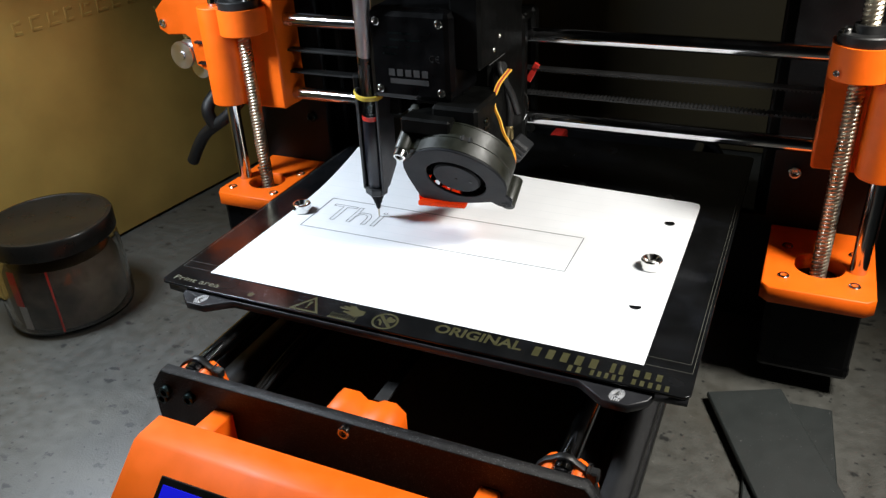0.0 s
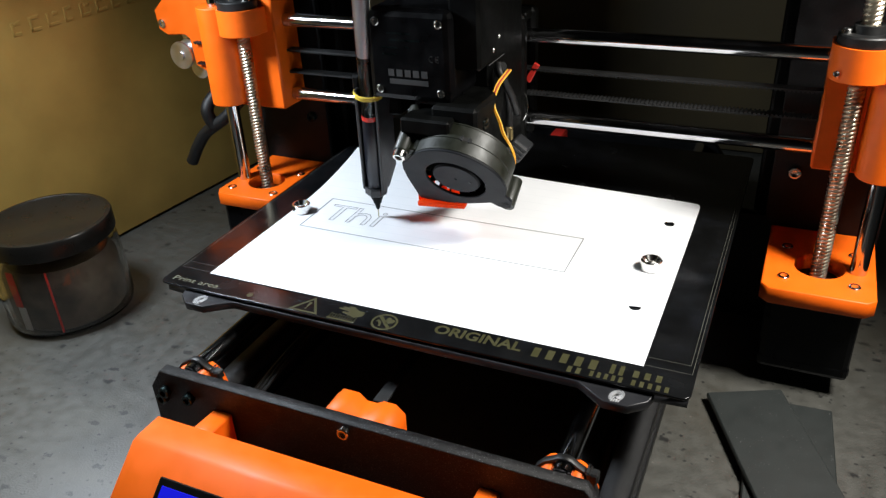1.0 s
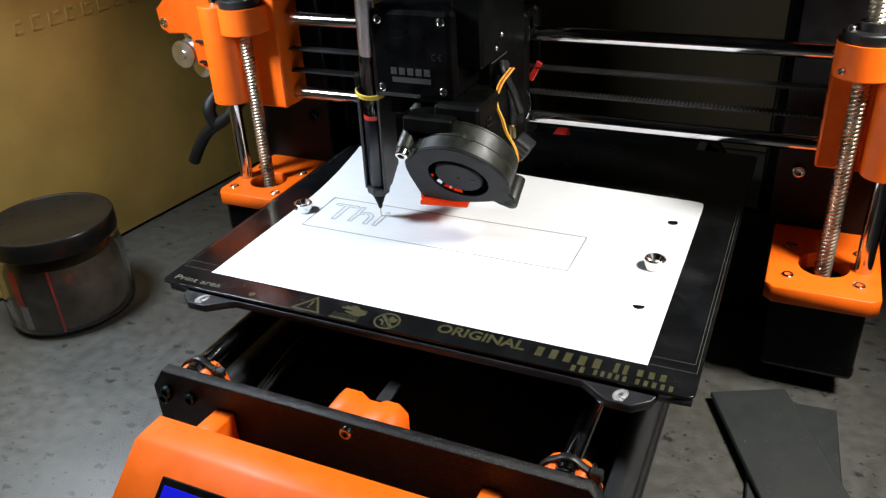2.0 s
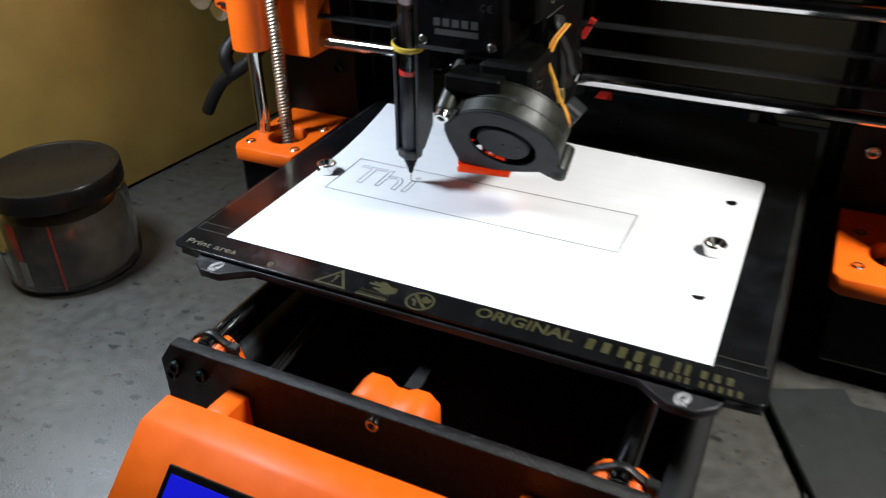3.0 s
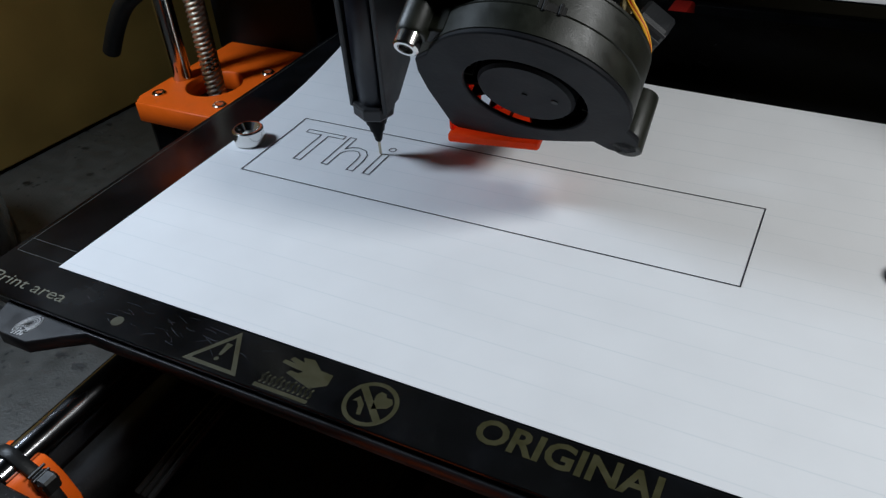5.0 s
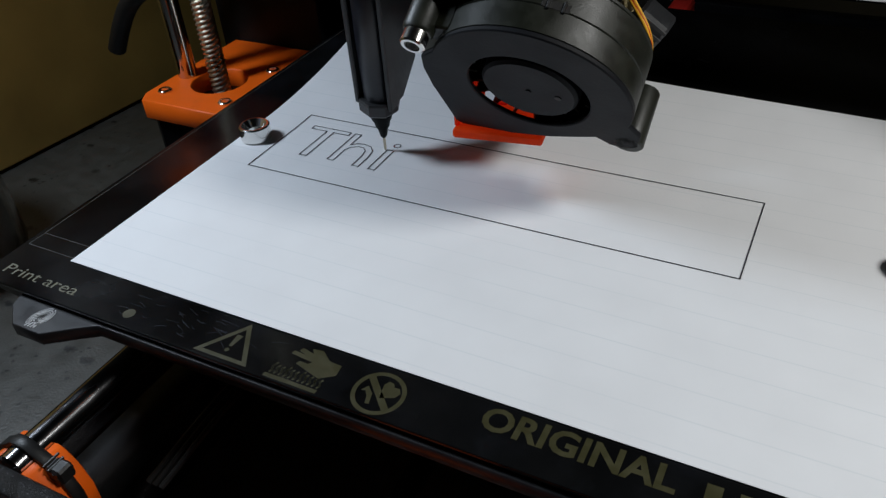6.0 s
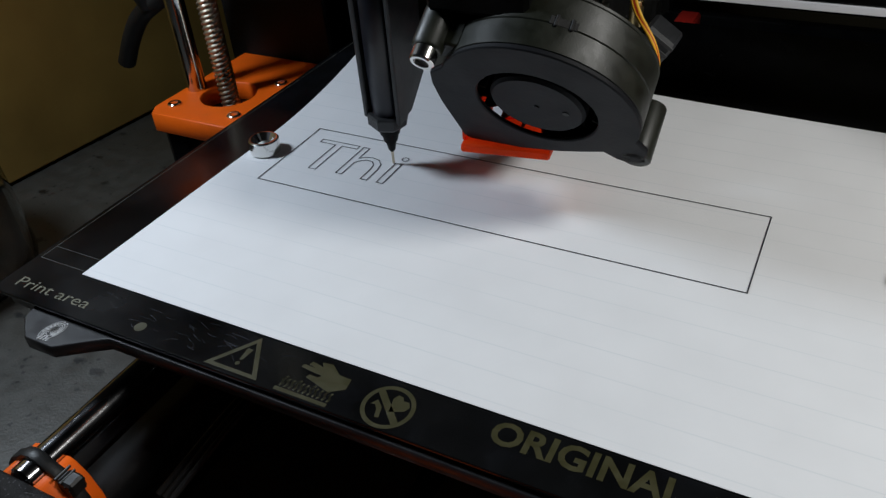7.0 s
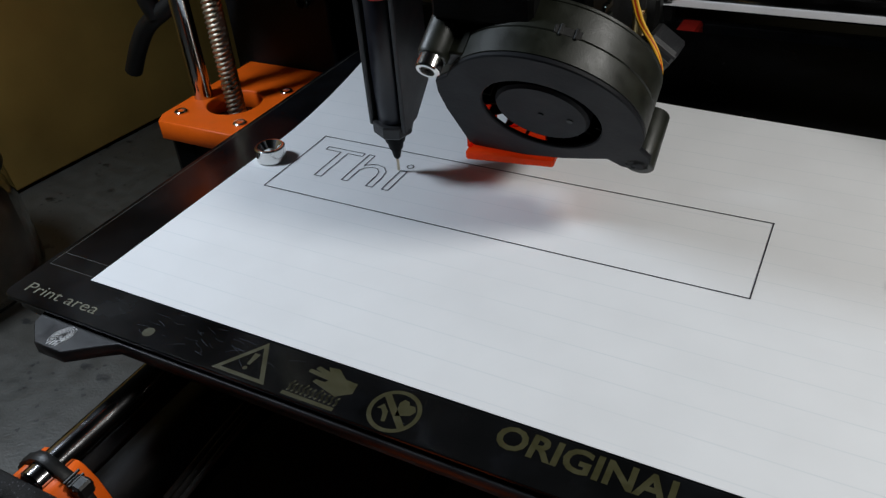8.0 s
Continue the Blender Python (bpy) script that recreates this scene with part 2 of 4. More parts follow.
def moved(bm, m):
    bmesh.ops.transform(bm, matrix=m, verts=bm.verts)
    return bm


def box(x0, x1, y0, y1, z0, z1, bevel=0.0005, seg=1):
    bm = bmesh.new()
    bmesh.ops.create_cube(bm, size=1)
    for v in bm.verts:
        v.co = Vector(((x0 + x1) / 2 + v.co.x * (x1 - x0), (y0 + y1) / 2 + v.co.y * (y1 - y0), (z0 + z1) / 2 + v.co.z * (z1 - z0)))
    if bevel:
        bmesh.ops.bevel(bm, geom=bm.edges[:], offset=bevel, segments=seg, profile=0.5, affect="EDGES")
    return bm


def lathe(profile, n=32, a=(0, 0, 0), axis=(0, 0, 1)):
    """A turned body: (radius, height) pairs round an axis through a."""
    bm = bmesh.new()
    rings = []
    for r, h in profile:
        rings.append([bm.verts.new((r * math.cos(2 * math.pi * k / n), r * math.sin(2 * math.pi * k / n), h)) for k in range(n)]
                     if r > 1e-7 else [bm.verts.new((0, 0, h))])
    for p, q in zip(rings, rings[1:]):
        for k in range(n):
            j = (k + 1) % n
            if len(p) == 1 and len(q) == 1:
                continue
            if len(p) == 1:
                bm.faces.new((p[0], q[k], q[j]))
            elif len(q) == 1:
                bm.faces.new((p[k], p[j], q[0]))
            else:
                bm.faces.new((p[k], p[j], q[j], q[k]))
    turn = Vector(axis).to_track_quat("Z", "Y").to_matrix().to_4x4()
    return moved(bm, Matrix.Translation(a) @ turn)


def rod(a, b, r, n=24, bevel=0.0006):
    d = Vector(b) - Vector(a)
    h = d.length
    return lathe([(0, 0), (r - bevel, 0), (r, bevel), (r, h - bevel), (r - bevel, h), (0, h)], n, a, d)


def socket_screw(at, axis, r=0.0027, h=0.003):
    """A cap screw: knurled head with a sunk hexagon, seen along -axis; at is the head's base."""
    head = lathe([(0, 0), (r, 0), (r, h - 0.0004), (r - 0.0004, h), (r * 0.62, h)], 24, at, axis)
    hexa = lathe([(r * 0.62, h), (r * 0.58, h - 0.0001), (r * 0.55, h * 0.3), (0, h * 0.25)], 6, at, axis)
    return join(head, hexa)


def tube(points, r, n=10, steps=8):
    """A round cable through points (Catmull-Rom)."""
    pts = [Vector(p) for p in points]
    ext = [pts[0] * 2 - pts[1], *pts, pts[-1] * 2 - pts[-2]]
    line = []
    for i in range(1, len(ext) - 2):
        p0, p1, p2, p3 = ext[i - 1:i + 3]
        for k in range(steps):
            t = k / steps
            line.append(0.5 * ((2 * p1) + (p2 - p0) * t + (2 * p0 - 5 * p1 + 4 * p2 - p3) * t * t + (3 * p1 - p0 - 3 * p2 + p3) * t ** 3))
    line.append(pts[-1])
    bm = bmesh.new()
    rings, side = [], None
    for i, p in enumerate(line):
        d = (line[min(i + 1, len(line) - 1)] - line[max(i - 1, 0)]).normalized()
        side = d.orthogonal().normalized() if side is None else (side - d * side.dot(d)).normalized()
        up = d.cross(side)
        rings.append([bm.verts.new(p + (side * math.cos(2 * math.pi * k / n) + up * math.sin(2 * math.pi * k / n)) * r) for k in range(n)])
    for p, q in zip(rings, rings[1:]):
        for k in range(n):
            bm.faces.new((p[k], p[(k + 1) % n], q[(k + 1) % n], q[k]))
    bm.faces.new(rings[0])
    bm.faces.new(rings[-1][::-1])
    return bm


def baked(ob):
    """The evaluated mesh of a curve or text object as a bmesh; the object goes."""
    bpy.context.view_layer.update()
    me = bpy.data.meshes.new_from_object(ob.evaluated_get(bpy.context.evaluated_depsgraph_get()))
    bm = bmesh.new()
    bm.from_mesh(me)
    data = ob.data
    bpy.data.objects.remove(ob)
    bpy.data.curves.remove(data)
    bpy.data.meshes.remove(me)
    bmesh.ops.remove_doubles(bm, verts=bm.verts, dist=1e-7)
    return bm


def circle(x, y, r, n=28, a0=0.0, a1=360.0):
    closed = a1 - a0 >= 360
    return [(x + r * math.cos(radians(a0 + (a1 - a0) * k / (n if closed else n - 1))), y + r * math.sin(radians(a0 + (a1 - a0) * k / (n if closed else n - 1))))
            for k in range(n)]


def plate(outline, holes, z0, z1, bevel=0.0004):
    """A flat part cut from a sheet: outline and holes in x, y; from z0 to z1, with broken edges."""
    cu = bpy.data.curves.new("plate", "CURVE")
    cu.dimensions, cu.fill_mode = "2D", "BOTH"
    for pts in (outline, *holes):
        sp = cu.splines.new("POLY")
        sp.points.add(len(pts) - 1)
        for q, (x, y) in zip(sp.points, pts):
            q.co = (x, y, 0, 1)
        sp.use_cyclic_u = True
    cu.extrude, cu.bevel_depth, cu.bevel_resolution = (z1 - z0) / 2 - bevel, bevel, 0
    cu.offset = -bevel
    bm = baked(new("plate", cu))
    return moved(bm, Matrix.Translation((0, 0, (z0 + z1) / 2)))


def lettering(text, size, depth=0.00004, spacing=1.0, shear=0.0, bold=0.0):
    cu = bpy.data.curves.new("text", "FONT")
    cu.body, cu.size, cu.extrude, cu.space_character, cu.shear = text, size, depth, spacing, shear
    cu.resolution_u, cu.offset = 3, bold
    return baked(new("text", cu))


def strip(points, width, z, thick=0.00006, closed=False):
    """A flat inked line along points (x, y), lying at height z."""
    bm = bmesh.new()
    pts = [Vector(p) for p in points]
    if closed:
        pts.append(pts[0])
    for a, b in zip(pts, pts[1:]):
        d = (b - a).normalized() * width / 2
        s = Vector((-d.y, d.x))
        quad = [a - d - s, b + d - s, b + d + s, a - d + s]
        lo = [bm.verts.new((*q, z)) for q in quad]
        hi = [bm.verts.new((*q, z + thick)) for q in quad]
        bm.faces.new(hi)
        for i in range(4):
            bm.faces.new((lo[i], lo[(i + 1) % 4], hi[(i + 1) % 4], hi[i]))
    return bm


XZ = Matrix(((1, 0, 0, 0), (0, 0, -1, 0), (0, 1, 0, 0), (0, 0, 0, 1)))  # x, y of a plate become x, z; its thickness goes to -y


# ---------------------------------------------------------------- setting
part_table = part("tabletop", box(-0.34, 1.3, -1.3, 1.05, -0.03, 0.0, 0.001), TABLE)
tagged(part_table, "worn dark grey laminate tabletop with scuffs", "tabletop", kind="structure")
WALL_M = Matrix.Translation((-0.2990, 0.12, 0)) @ Matrix.Rotation(radians(-6.2), 4, "Z") @ Matrix.Translation((0.300, -0.12, 0))
wl = part("wall_left", moved(box(-0.312, -0.300, -0.15, 0.425, 0.0015, 0.62, 0.001), WALL_M), KRAFT)
tagged(wl, "golden brown kraft cardboard wall with embossed marks", "wall", kind="structure")
wb = part("wall_back", box(-0.290, 1.2, 0.427, 0.439, 0.0015, 0.62, 0.001), KRAFTSHADE)
tagged(wb, "kraft cardboard wall behind the printer, colour darkened for shade", "wall", kind="structure")
for nm, b in (("wall_front", (-0.36, 1.32, -1.32, -1.302, 0, 1.5)), ("wall_right", (1.302, 1.32, -1.30, 1.07, 0, 1.5)),
              ("wall_far", (-0.36, 1.30, 1.052, 1.07, 0, 1.5)), ("wall_side", (-0.36, -0.342, -1.30, 1.05, 0, 1.5))):
    tagged(part(nm, box(*b, 0), ROOM), "plain dark room wall", "wall", kind="structure")
tagged(part("ceiling", box(-0.36, 1.32, -1.32, 1.07, 1.502, 1.52, 0), ROOM), "plain dark ceiling", "ceiling", kind="structure")

# embossed marks in the cardboard wall
emb = []
for k in range(8):
    y, z = 0.096 + 0.0125 * k, 0.1555 + 0.0003 * k
    w, h = 0.0062 + 0.0012 * (k % 3), 0.0085 + 0.0008 * (k % 2)
    emb.append(box(-0.3010, -0.29965, y, y + w, z, z + 0.0022, 0.00035, 2))
    emb.append(box(-0.3010, -0.29965, y, y + 0.0020, z, z + h, 0.00035, 2))
    emb.append(box(-0.3010, -0.29965, y + (0.001 if k % 2 else w - 0.004), y + w, z + h - 0.0022, z + h, 0.00035, 2))
part("embossed_mark", moved(join(*emb), WALL_M), KRAFT, wl)

# ---------------------------------------------------------------- printer
printer = root("desktop_printer", (0, 0.12, 0), "black and orange desktop 3D printer used as a pen plotter", "3D printer")

# upright frame plate
FR_IN, FR_OUT = 0.136, 0.192
outer = [(-FR_OUT, 0.0), (-0.12, 0.0), (-0.11, 0.012), (0.11, 0.012), (0.12, 0.0), (FR_OUT, 0.0), (FR_OUT, 0.44), (-FR_OUT, 0.44)]
inner = [(-FR_IN, 0.066), (FR_IN, 0.066), (FR_IN, 0.39), (-FR_IN, 0.39)]
fr = part("frame", moved(plate(outer, [inner], 0, 0.006, 0.0005), Matrix.Translation((0, 0.183, 0)) @ XZ), ANODISED, printer, "black powder-coated aluminium frame")
for sx in (-1, 1):
    for z in (B + 0.020, B - 0.028):
        part("screw", socket_screw((sx * 0.147, 0.177, z), (0, -1, 0), 0.0032, 0.0028), DARKSTEEL if sx < 0 else NICKEL, fr, smooth=True)

# electronics box and power supply behind the frame
control = part("control_box", box(-0.196, -0.1285, 0.190, 0.232, 0.030, 0.190, 0.003, 2), BLACK, printer, "black printed electronics box")
for k in range(5):
    part("vent_slot", box(-0.182 + 0.011 * k, -0.178 + 0.011 * k, 0.2315, 0.2324, 0.060, 0.150, 0.0002), RUBBER, control)
part("power_supply", box(0.1295, 0.1800, 0.190, 0.290, 0.012, 0.200, 0.002, 2), BLACK, printer, "black power supply case")

# long rails on the table
for sx in (-1, 1):
    h = 0.0135
    section = [(-h, -h), (-0.003, -h), (-0.003, -0.009), (0.003, -0.009), (0.003, -h), (h, -h), (h, -0.003), (0.009, -0.003), (0.009, 0.003), (h, 0.003), (h, h),
               (0.003, h), (0.003, 0.009), (-0.003, 0.009), (-0.003, h), (-h, h), (-h, 0.003), (-0.009, 0.003), (-0.009, -0.003), (-h, -0.003)]
    part("rail", moved(plate(section, [], 0, 0.329, 0.0005), Matrix.Translation((sx * 0.094, 0.300, 0.0195)) @ XZ), ANODISED, printer, "black aluminium extrusion")
    for y in (-0.015, 0.285):
        part("foot", lathe([(0, 0), (0.009, 0), (0.010, 0.002), (0.010, 0.0055), (0, 0.0055)], 20, (sx * 0.094, y, 0)), RUBBER, printer)

# front and rear plates
def end_plate(y0, y1):
    o = [(-0.101, 0.008), (0.101, 0.008), (0.103, 0.012), (0.103, 0.0445), (0.0960, 0.0545), (-0.0965, 0.0545), (-0.1035, 0.0445), (-0.1035, 0.012)]
    return moved(plate(o, [], 0, y1 - y0, 0.0004), Matrix.Translation((0, y1, 0)) @ XZ)


fp = part("front_plate", end_plate(-0.0392, -0.0334), SPARKLE, printer, "black speckled aluminium front plate")
part("rear_plate", end_plate(0.300, 0.306), ANODISED, printer)
for x, z, m in ((-0.0968, B - 0.0325, DARKSTEEL), (-0.0945, B - 0.0285, DARKSTEEL), (-0.0815, B - 0.0290, DARKSTEEL), (0.0785, B - 0.034, NICKEL), (0.092, B - 0.034, DARKSTEEL), (-0.0015, B - 0.0222, NICKEL)):
    part("screw", socket_screw((x, -0.0392, z), (0, -1, 0)), m, fp, smooth=True)

# smooth rods of the bed, their clamps and ties
for sx, x in ((-1, -0.0845), (1, 0.0855)):
    part("bed_rod", rod((x, -0.0330, B - 0.0211), (x, 0.2995, B - 0.0211), 0.004), STEEL, printer, "polished steel rod", True)
    cl = [(x - 0.0118, 0.032), (x + 0.0118, 0.032), (x + 0.0122, 0.0420), (x + 0.0100, 0.0485), (x + 0.0068, 0.0522), (x + 0.0046, 0.0532), (x + 0.0036, 0.0522), (x, 0.0486),
          (x - 0.0036, 0.0522), (x - 0.0046, 0.0532), (x - 0.0068, 0.0522), (x - 0.0100, 0.0485), (x - 0.0122, 0.0420)]
    saddle = moved(plate(cl, [], 0, 0.0106, 0.0006), Matrix.Translation((0, -0.0228, 0)) @ XZ)
    c = part("rod_clamp", saddle, ORANGE, printer, "orange printed rod clamp")
    half = [(0.0128, 0.0380), (0.0130, 0.0430), (0.0112, 0.0490), (0.0080, 0.0528), (0.0048, 0.0547), (0.0026, 0.0564), (0.0, 0.0570)]
    hoop = [(x - hx, hz) for hx, hz in half] + [(x + hx, hz) for hx, hz in half[-2::-1]]
    inner_hoop = [(x + (hx - x) * 0.93, hz - 0.0011) for hx, hz in hoop[::-1]]
    band = moved(plate(hoop + inner_hoop, [], 0, 0.0030, 0.0001), Matrix.Translation((0, -0.0262, 0)) @ XZ)
    ribs = [box(x + 0.0084 + 0.0011 * k, x + 0.0089 + 0.0011 * k, -0.0300, -0.0254, 0.0536 - 0.0009 * k, 0.0543 - 0.0009 * k, 0.0001) for k in range(4)]
    lock = box(x + 0.0080, x + 0.0128, -0.0298, -0.0256, 0.0488, 0.0532, 0.0006)
    part("cable_tie", join(band, lock, *ribs), RUBBER, c, "black cable tie")

# belt idler block at the front, belt of the bed
idl = [(-0.0205, 0.028), (0.0128, 0.028), (0.0128, 0.0440), (0.0085, 0.0482), (0.003, 0.0482), (-0.0005, 0.0462), (-0.0055, 0.0462), (-0.009, 0.0495), (-0.0165, 0.0495), (-0.0205, 0.0450)]
part("belt_idler", moved(plate(idl, [], 0, 0.015, 0.0010), Matrix.Translation((0, -0.0140, 0)) @ XZ), ORANGE, printer, "orange printed belt idler")
part("bed_belt", box(-0.0045, 0.0015, -0.012, 0.28, 0.0430, 0.0444, 0.0002), BELT, printer)
for k in range(3):
    part("bed_cable", tube([(-0.070 + 0.0022 * k, -0.012, 0.030), (-0.062 + 0.002 * k, 0.02, 0.042), (-0.062 + 0.0025 * k, 0.06, 0.034)], 0.0009, 8), RUBBER, printer)

# display unit in front
FLX0, FLX1 = -0.0835, 0.0715
lcd_side = [(-0.0560, 0.0450), (-0.0560, 0.010), (-0.1150, 0.0030), (-0.1180, 0.0080), (-0.0720, 0.0470), (-0.0690, 0.0475), (-0.0570, 0.0475)]


def prism_x(side, x0, x1, bevel=0.0006):
    """A body with the given y, z section from x0 to x1."""
    m = Matrix(((0, 0, 1, 0), (1, 0, 0, 0), (0, 1, 0, 0), (0, 0, 0, 1)))
    return moved(plate(side, [], x0, x1, bevel), m)


lcd = part("display_cover", prism_x(lcd_side, FLX0, FLX1), ORANGE, printer, "orange printed display cover")
d_v = Vector((0, -0.0460, -0.0390)).normalized()
n_v = Vector((0, -0.0390, 0.0460)).normalized()
face_m = Matrix.Translation((0, -0.0720, 0.0470)) @ Matrix(((1, 0, 0, 0), (0, -d_v.y, n_v.y, 0), (0, -d_v.z, n_v.z, 0), (0, 0, 0, 1)))
part("display_bezel", moved(box(-0.0625, 0.0345, -0.052, -0.0095, 0.0006, 0.0020, 0.0004), face_m), BLACK, lcd)
part("screen", moved(box(-0.0600, 0.0320, -0.050, -0.0125, 0.0020, 0.0024, 0.0002), face_m), SCREEN, lcd, "lit blue display")
for x0, x1 in ((-0.0690, -0.0590), (0.0558, 0.0642)):
    part("display_support", prism_x([(-0.0394, 0.0415), (-0.0394, 0.020), (-0.0565, 0.018), (-0.0565, 0.0425), (-0.052, 0.0425)], x0, x1, 0.0006), ORANGE, printer, "orange printed support arm")

# heated bed under the steel sheet
def bed_outline():
    pts = []
    for sx in (-1, 1):
        side = [(0.0, -0.0006), (0.082, -0.0006), (0.0865, -0.0036), (0.0935, -0.0087), (0.1030, -0.0087), (0.1095, -0.0034), (0.1110, 0.0015), (0.1230, 0.0025), (0.1230, 0.2330), (0.0, 0.2330)]
        pts.append([(sx * x, y) for x, y in side])
    return pts[1][1:-1] + pts[0][1:-1][::-1]


hb = part("heatbed", plate(bed_outline(), [], B - 0.0062, B - 0.0024, 0.0003), HEATBED, printer, "black heated bed plate")
for sx in (-1, 1):
    marks = []
    for k, (r, a0, a1) in enumerate(((0.0005, -30, 250), (0.0011, -60, 230), (0.0017, -40, 262), (0.0023, -75, 240), (0.0029, -30, 255), (0.0035, -62, 70), (0.0035, 95, 235))):
        arc = [(sx * 0.0980 + (0.72 * x + 0.18 * y), -0.0040 + y) for x, y in circle(0, 0, r, 15, a0, a1)]
        marks.append(strip(arc, 0.00036, B - 0.00239))
    for k in range(4):
        marks.append(strip([(sx * 0.0980 - 0.0014 + 0.0009 * k, -0.0077 + 0.0001 * k), (sx * 0.0980 - 0.0012 + 0.0009 * k, -0.0063)], 0.00034, B - 0.00239))
    part("white_mark", join(*marks), SILVERPRINT, hb, "white fingerprint mark")
part("bed_carriage", box(-0.105, 0.105, 0.035, 0.205, B - 0.0120, B - 0.0070, 0.0008), ANODISED, printer)
for x in (-0.0845, 0.0855):
    for y in (0.075, 0.165):
        part("rod_bearing", rod((x, y - 0.012, B - 0.0211), (x, y + 0.012, B - 0.0211), 0.0075), STEEL, printer, smooth=True)
part("bed_cable_cover", box(-0.006, 0.003, 0.2405, 0.258, B - 0.010, B - 0.0015, 0.001), RED, printer, "red printed cable cover")

# vertical axes
def lead_screw(x, y, z0, z1):
    bm = bmesh.new()
    n, step = 20, 0.0005
    rows_n = int((z1 - z0) / step)
    rings = []
    for i in range(rows_n + 1):
        z = z0 + i * step
        ring = []
        for k in range(n):
            f = ((i * step - 0.008 * k / n) / 0.002) % 1.0
            r = 0.0033 + 0.0007 * min(1.0, max(0.0, 2.2 * (0.75 - abs(2 * f - 1)) + 0.15))
            ring.append(bm.verts.new((x + r * math.cos(2 * math.pi * k / n), y + r * math.sin(2 * math.pi * k / n), z)))
        rings.append(ring)
    for p, q in zip(rings, rings[1:]):
        for k in range(n):
            bm.faces.new((p[k], p[(k + 1) % n], q[(k + 1) % n], q[k]))
    bm.faces.new(rings[-1])
    return bm


MX, MY = 0.1633, 0.1379
for sx in (-1, 1):
    cx = sx * MX + 0.0018
    o = [(cx - 0.0250, 0.1135), (cx - 0.0210, 0.1095), (cx + 0.0210, 0.1095), (cx + 0.0250, 0.1135), (cx + 0.0250, 0.1765), (cx - 0.0250, 0.1765)]
    if sx < 0:
        o = [(cx - 0.0225, 0.1180), (cx - 0.0195, 0.1130), (cx + 0.0185, 0.1130), (cx + 0.0195, 0.1145), (cx + 0.0195, 0.1765), (cx - 0.0225, 0.1765)]
    zt = B - 0.0115
    mt = part("motor_mount", plate(o, [circle(cx, MY, 0.0115)], zt - 0.0085, zt, 0.0005), ORANGE, printer, "orange printed motor mount")
    for dx in (-0.0155, 0.0155):
        for dy in (-0.0155, 0.0155):
            part("screw", socket_screw((cx + dx, MY + dy, zt - 0.0015), (0, 0, 1), 0.0028, 0.0024), NICKEL, mt, smooth=True)
    mo = part("lift_motor", box(cx - 0.021, cx + 0.021, MY - 0.021, MY + 0.021, zt - 0.0485, zt - 0.0087, 0.003, 2), MOTOR, printer, "black stepper motor")
    part("motor_end_cap", box(cx - 0.0213, cx + 0.0213, MY - 0.0213, MY + 0.0213, zt - 0.0505, zt - 0.042, 0.0025, 2), MOTOR, mo)
    part("motor_boss", lathe([(0, 0), (0.0108, 0), (0.0108, 0.0012), (0.0055, 0.0018), (0.0055, 0.003), (0, 0.003)], 28, (cx, MY, zt - 0.0087)), MOTOR, mo, smooth=True)
    part("lead_screw", lead_screw(cx, MY, zt - 0.0055, 0.39), THREAD, printer, "steel trapezoidal lead screw", True)
    part("lift_rod", rod((cx + sx * 0.017, MY, zt - 0.0005), (cx + sx * 0.017, MY, 0.39), 0.004), STEEL, printer, "polished steel rod", True)
    part("axis_top", box(cx - 0.030, cx + 0.030, 0.118, 0.1765, 0.386, 0.400, 0.002), ORANGE, printer)

# horizontal axis: end blocks, rods, belt
RODY, RLO, RHI = 0.158, B + 0.0425, B + 0.0875
for z in (RLO, RHI):
    part("cross_rod", rod((-0.180, RODY, z), (0.180, RODY, z), 0.004, 28), STEEL, printer, "polished steel cross rod", True)


def toothed_belt(x0, x1, y, z, flip):
    bms = [box(x0, x1, y - 0.003, y + 0.003, z - 0.0004, z + 0.0004, 0)]
    n = int((x1 - x0) / 0.002)
    for k in range(n):
        x = x0 + 0.002 * k + 0.0005
        bms.append(box(x, x + 0.001, y - 0.003, y + 0.003, z + flip * 0.0004, z + flip * 0.0011, 0) if flip > 0 else box(x, x + 0.001, y - 0.003, y + 0.003, z - 0.0011, z - 0.0004, 0))
    return join(*bms)


part("drive_belt", toothed_belt(-0.215, 0.185, RODY, B + 0.0700, -1), BELT, printer, "toothed black drive belt")
part("drive_belt", toothed_belt(-0.215, 0.185, RODY, B + 0.0562, 1), BELT, printer)

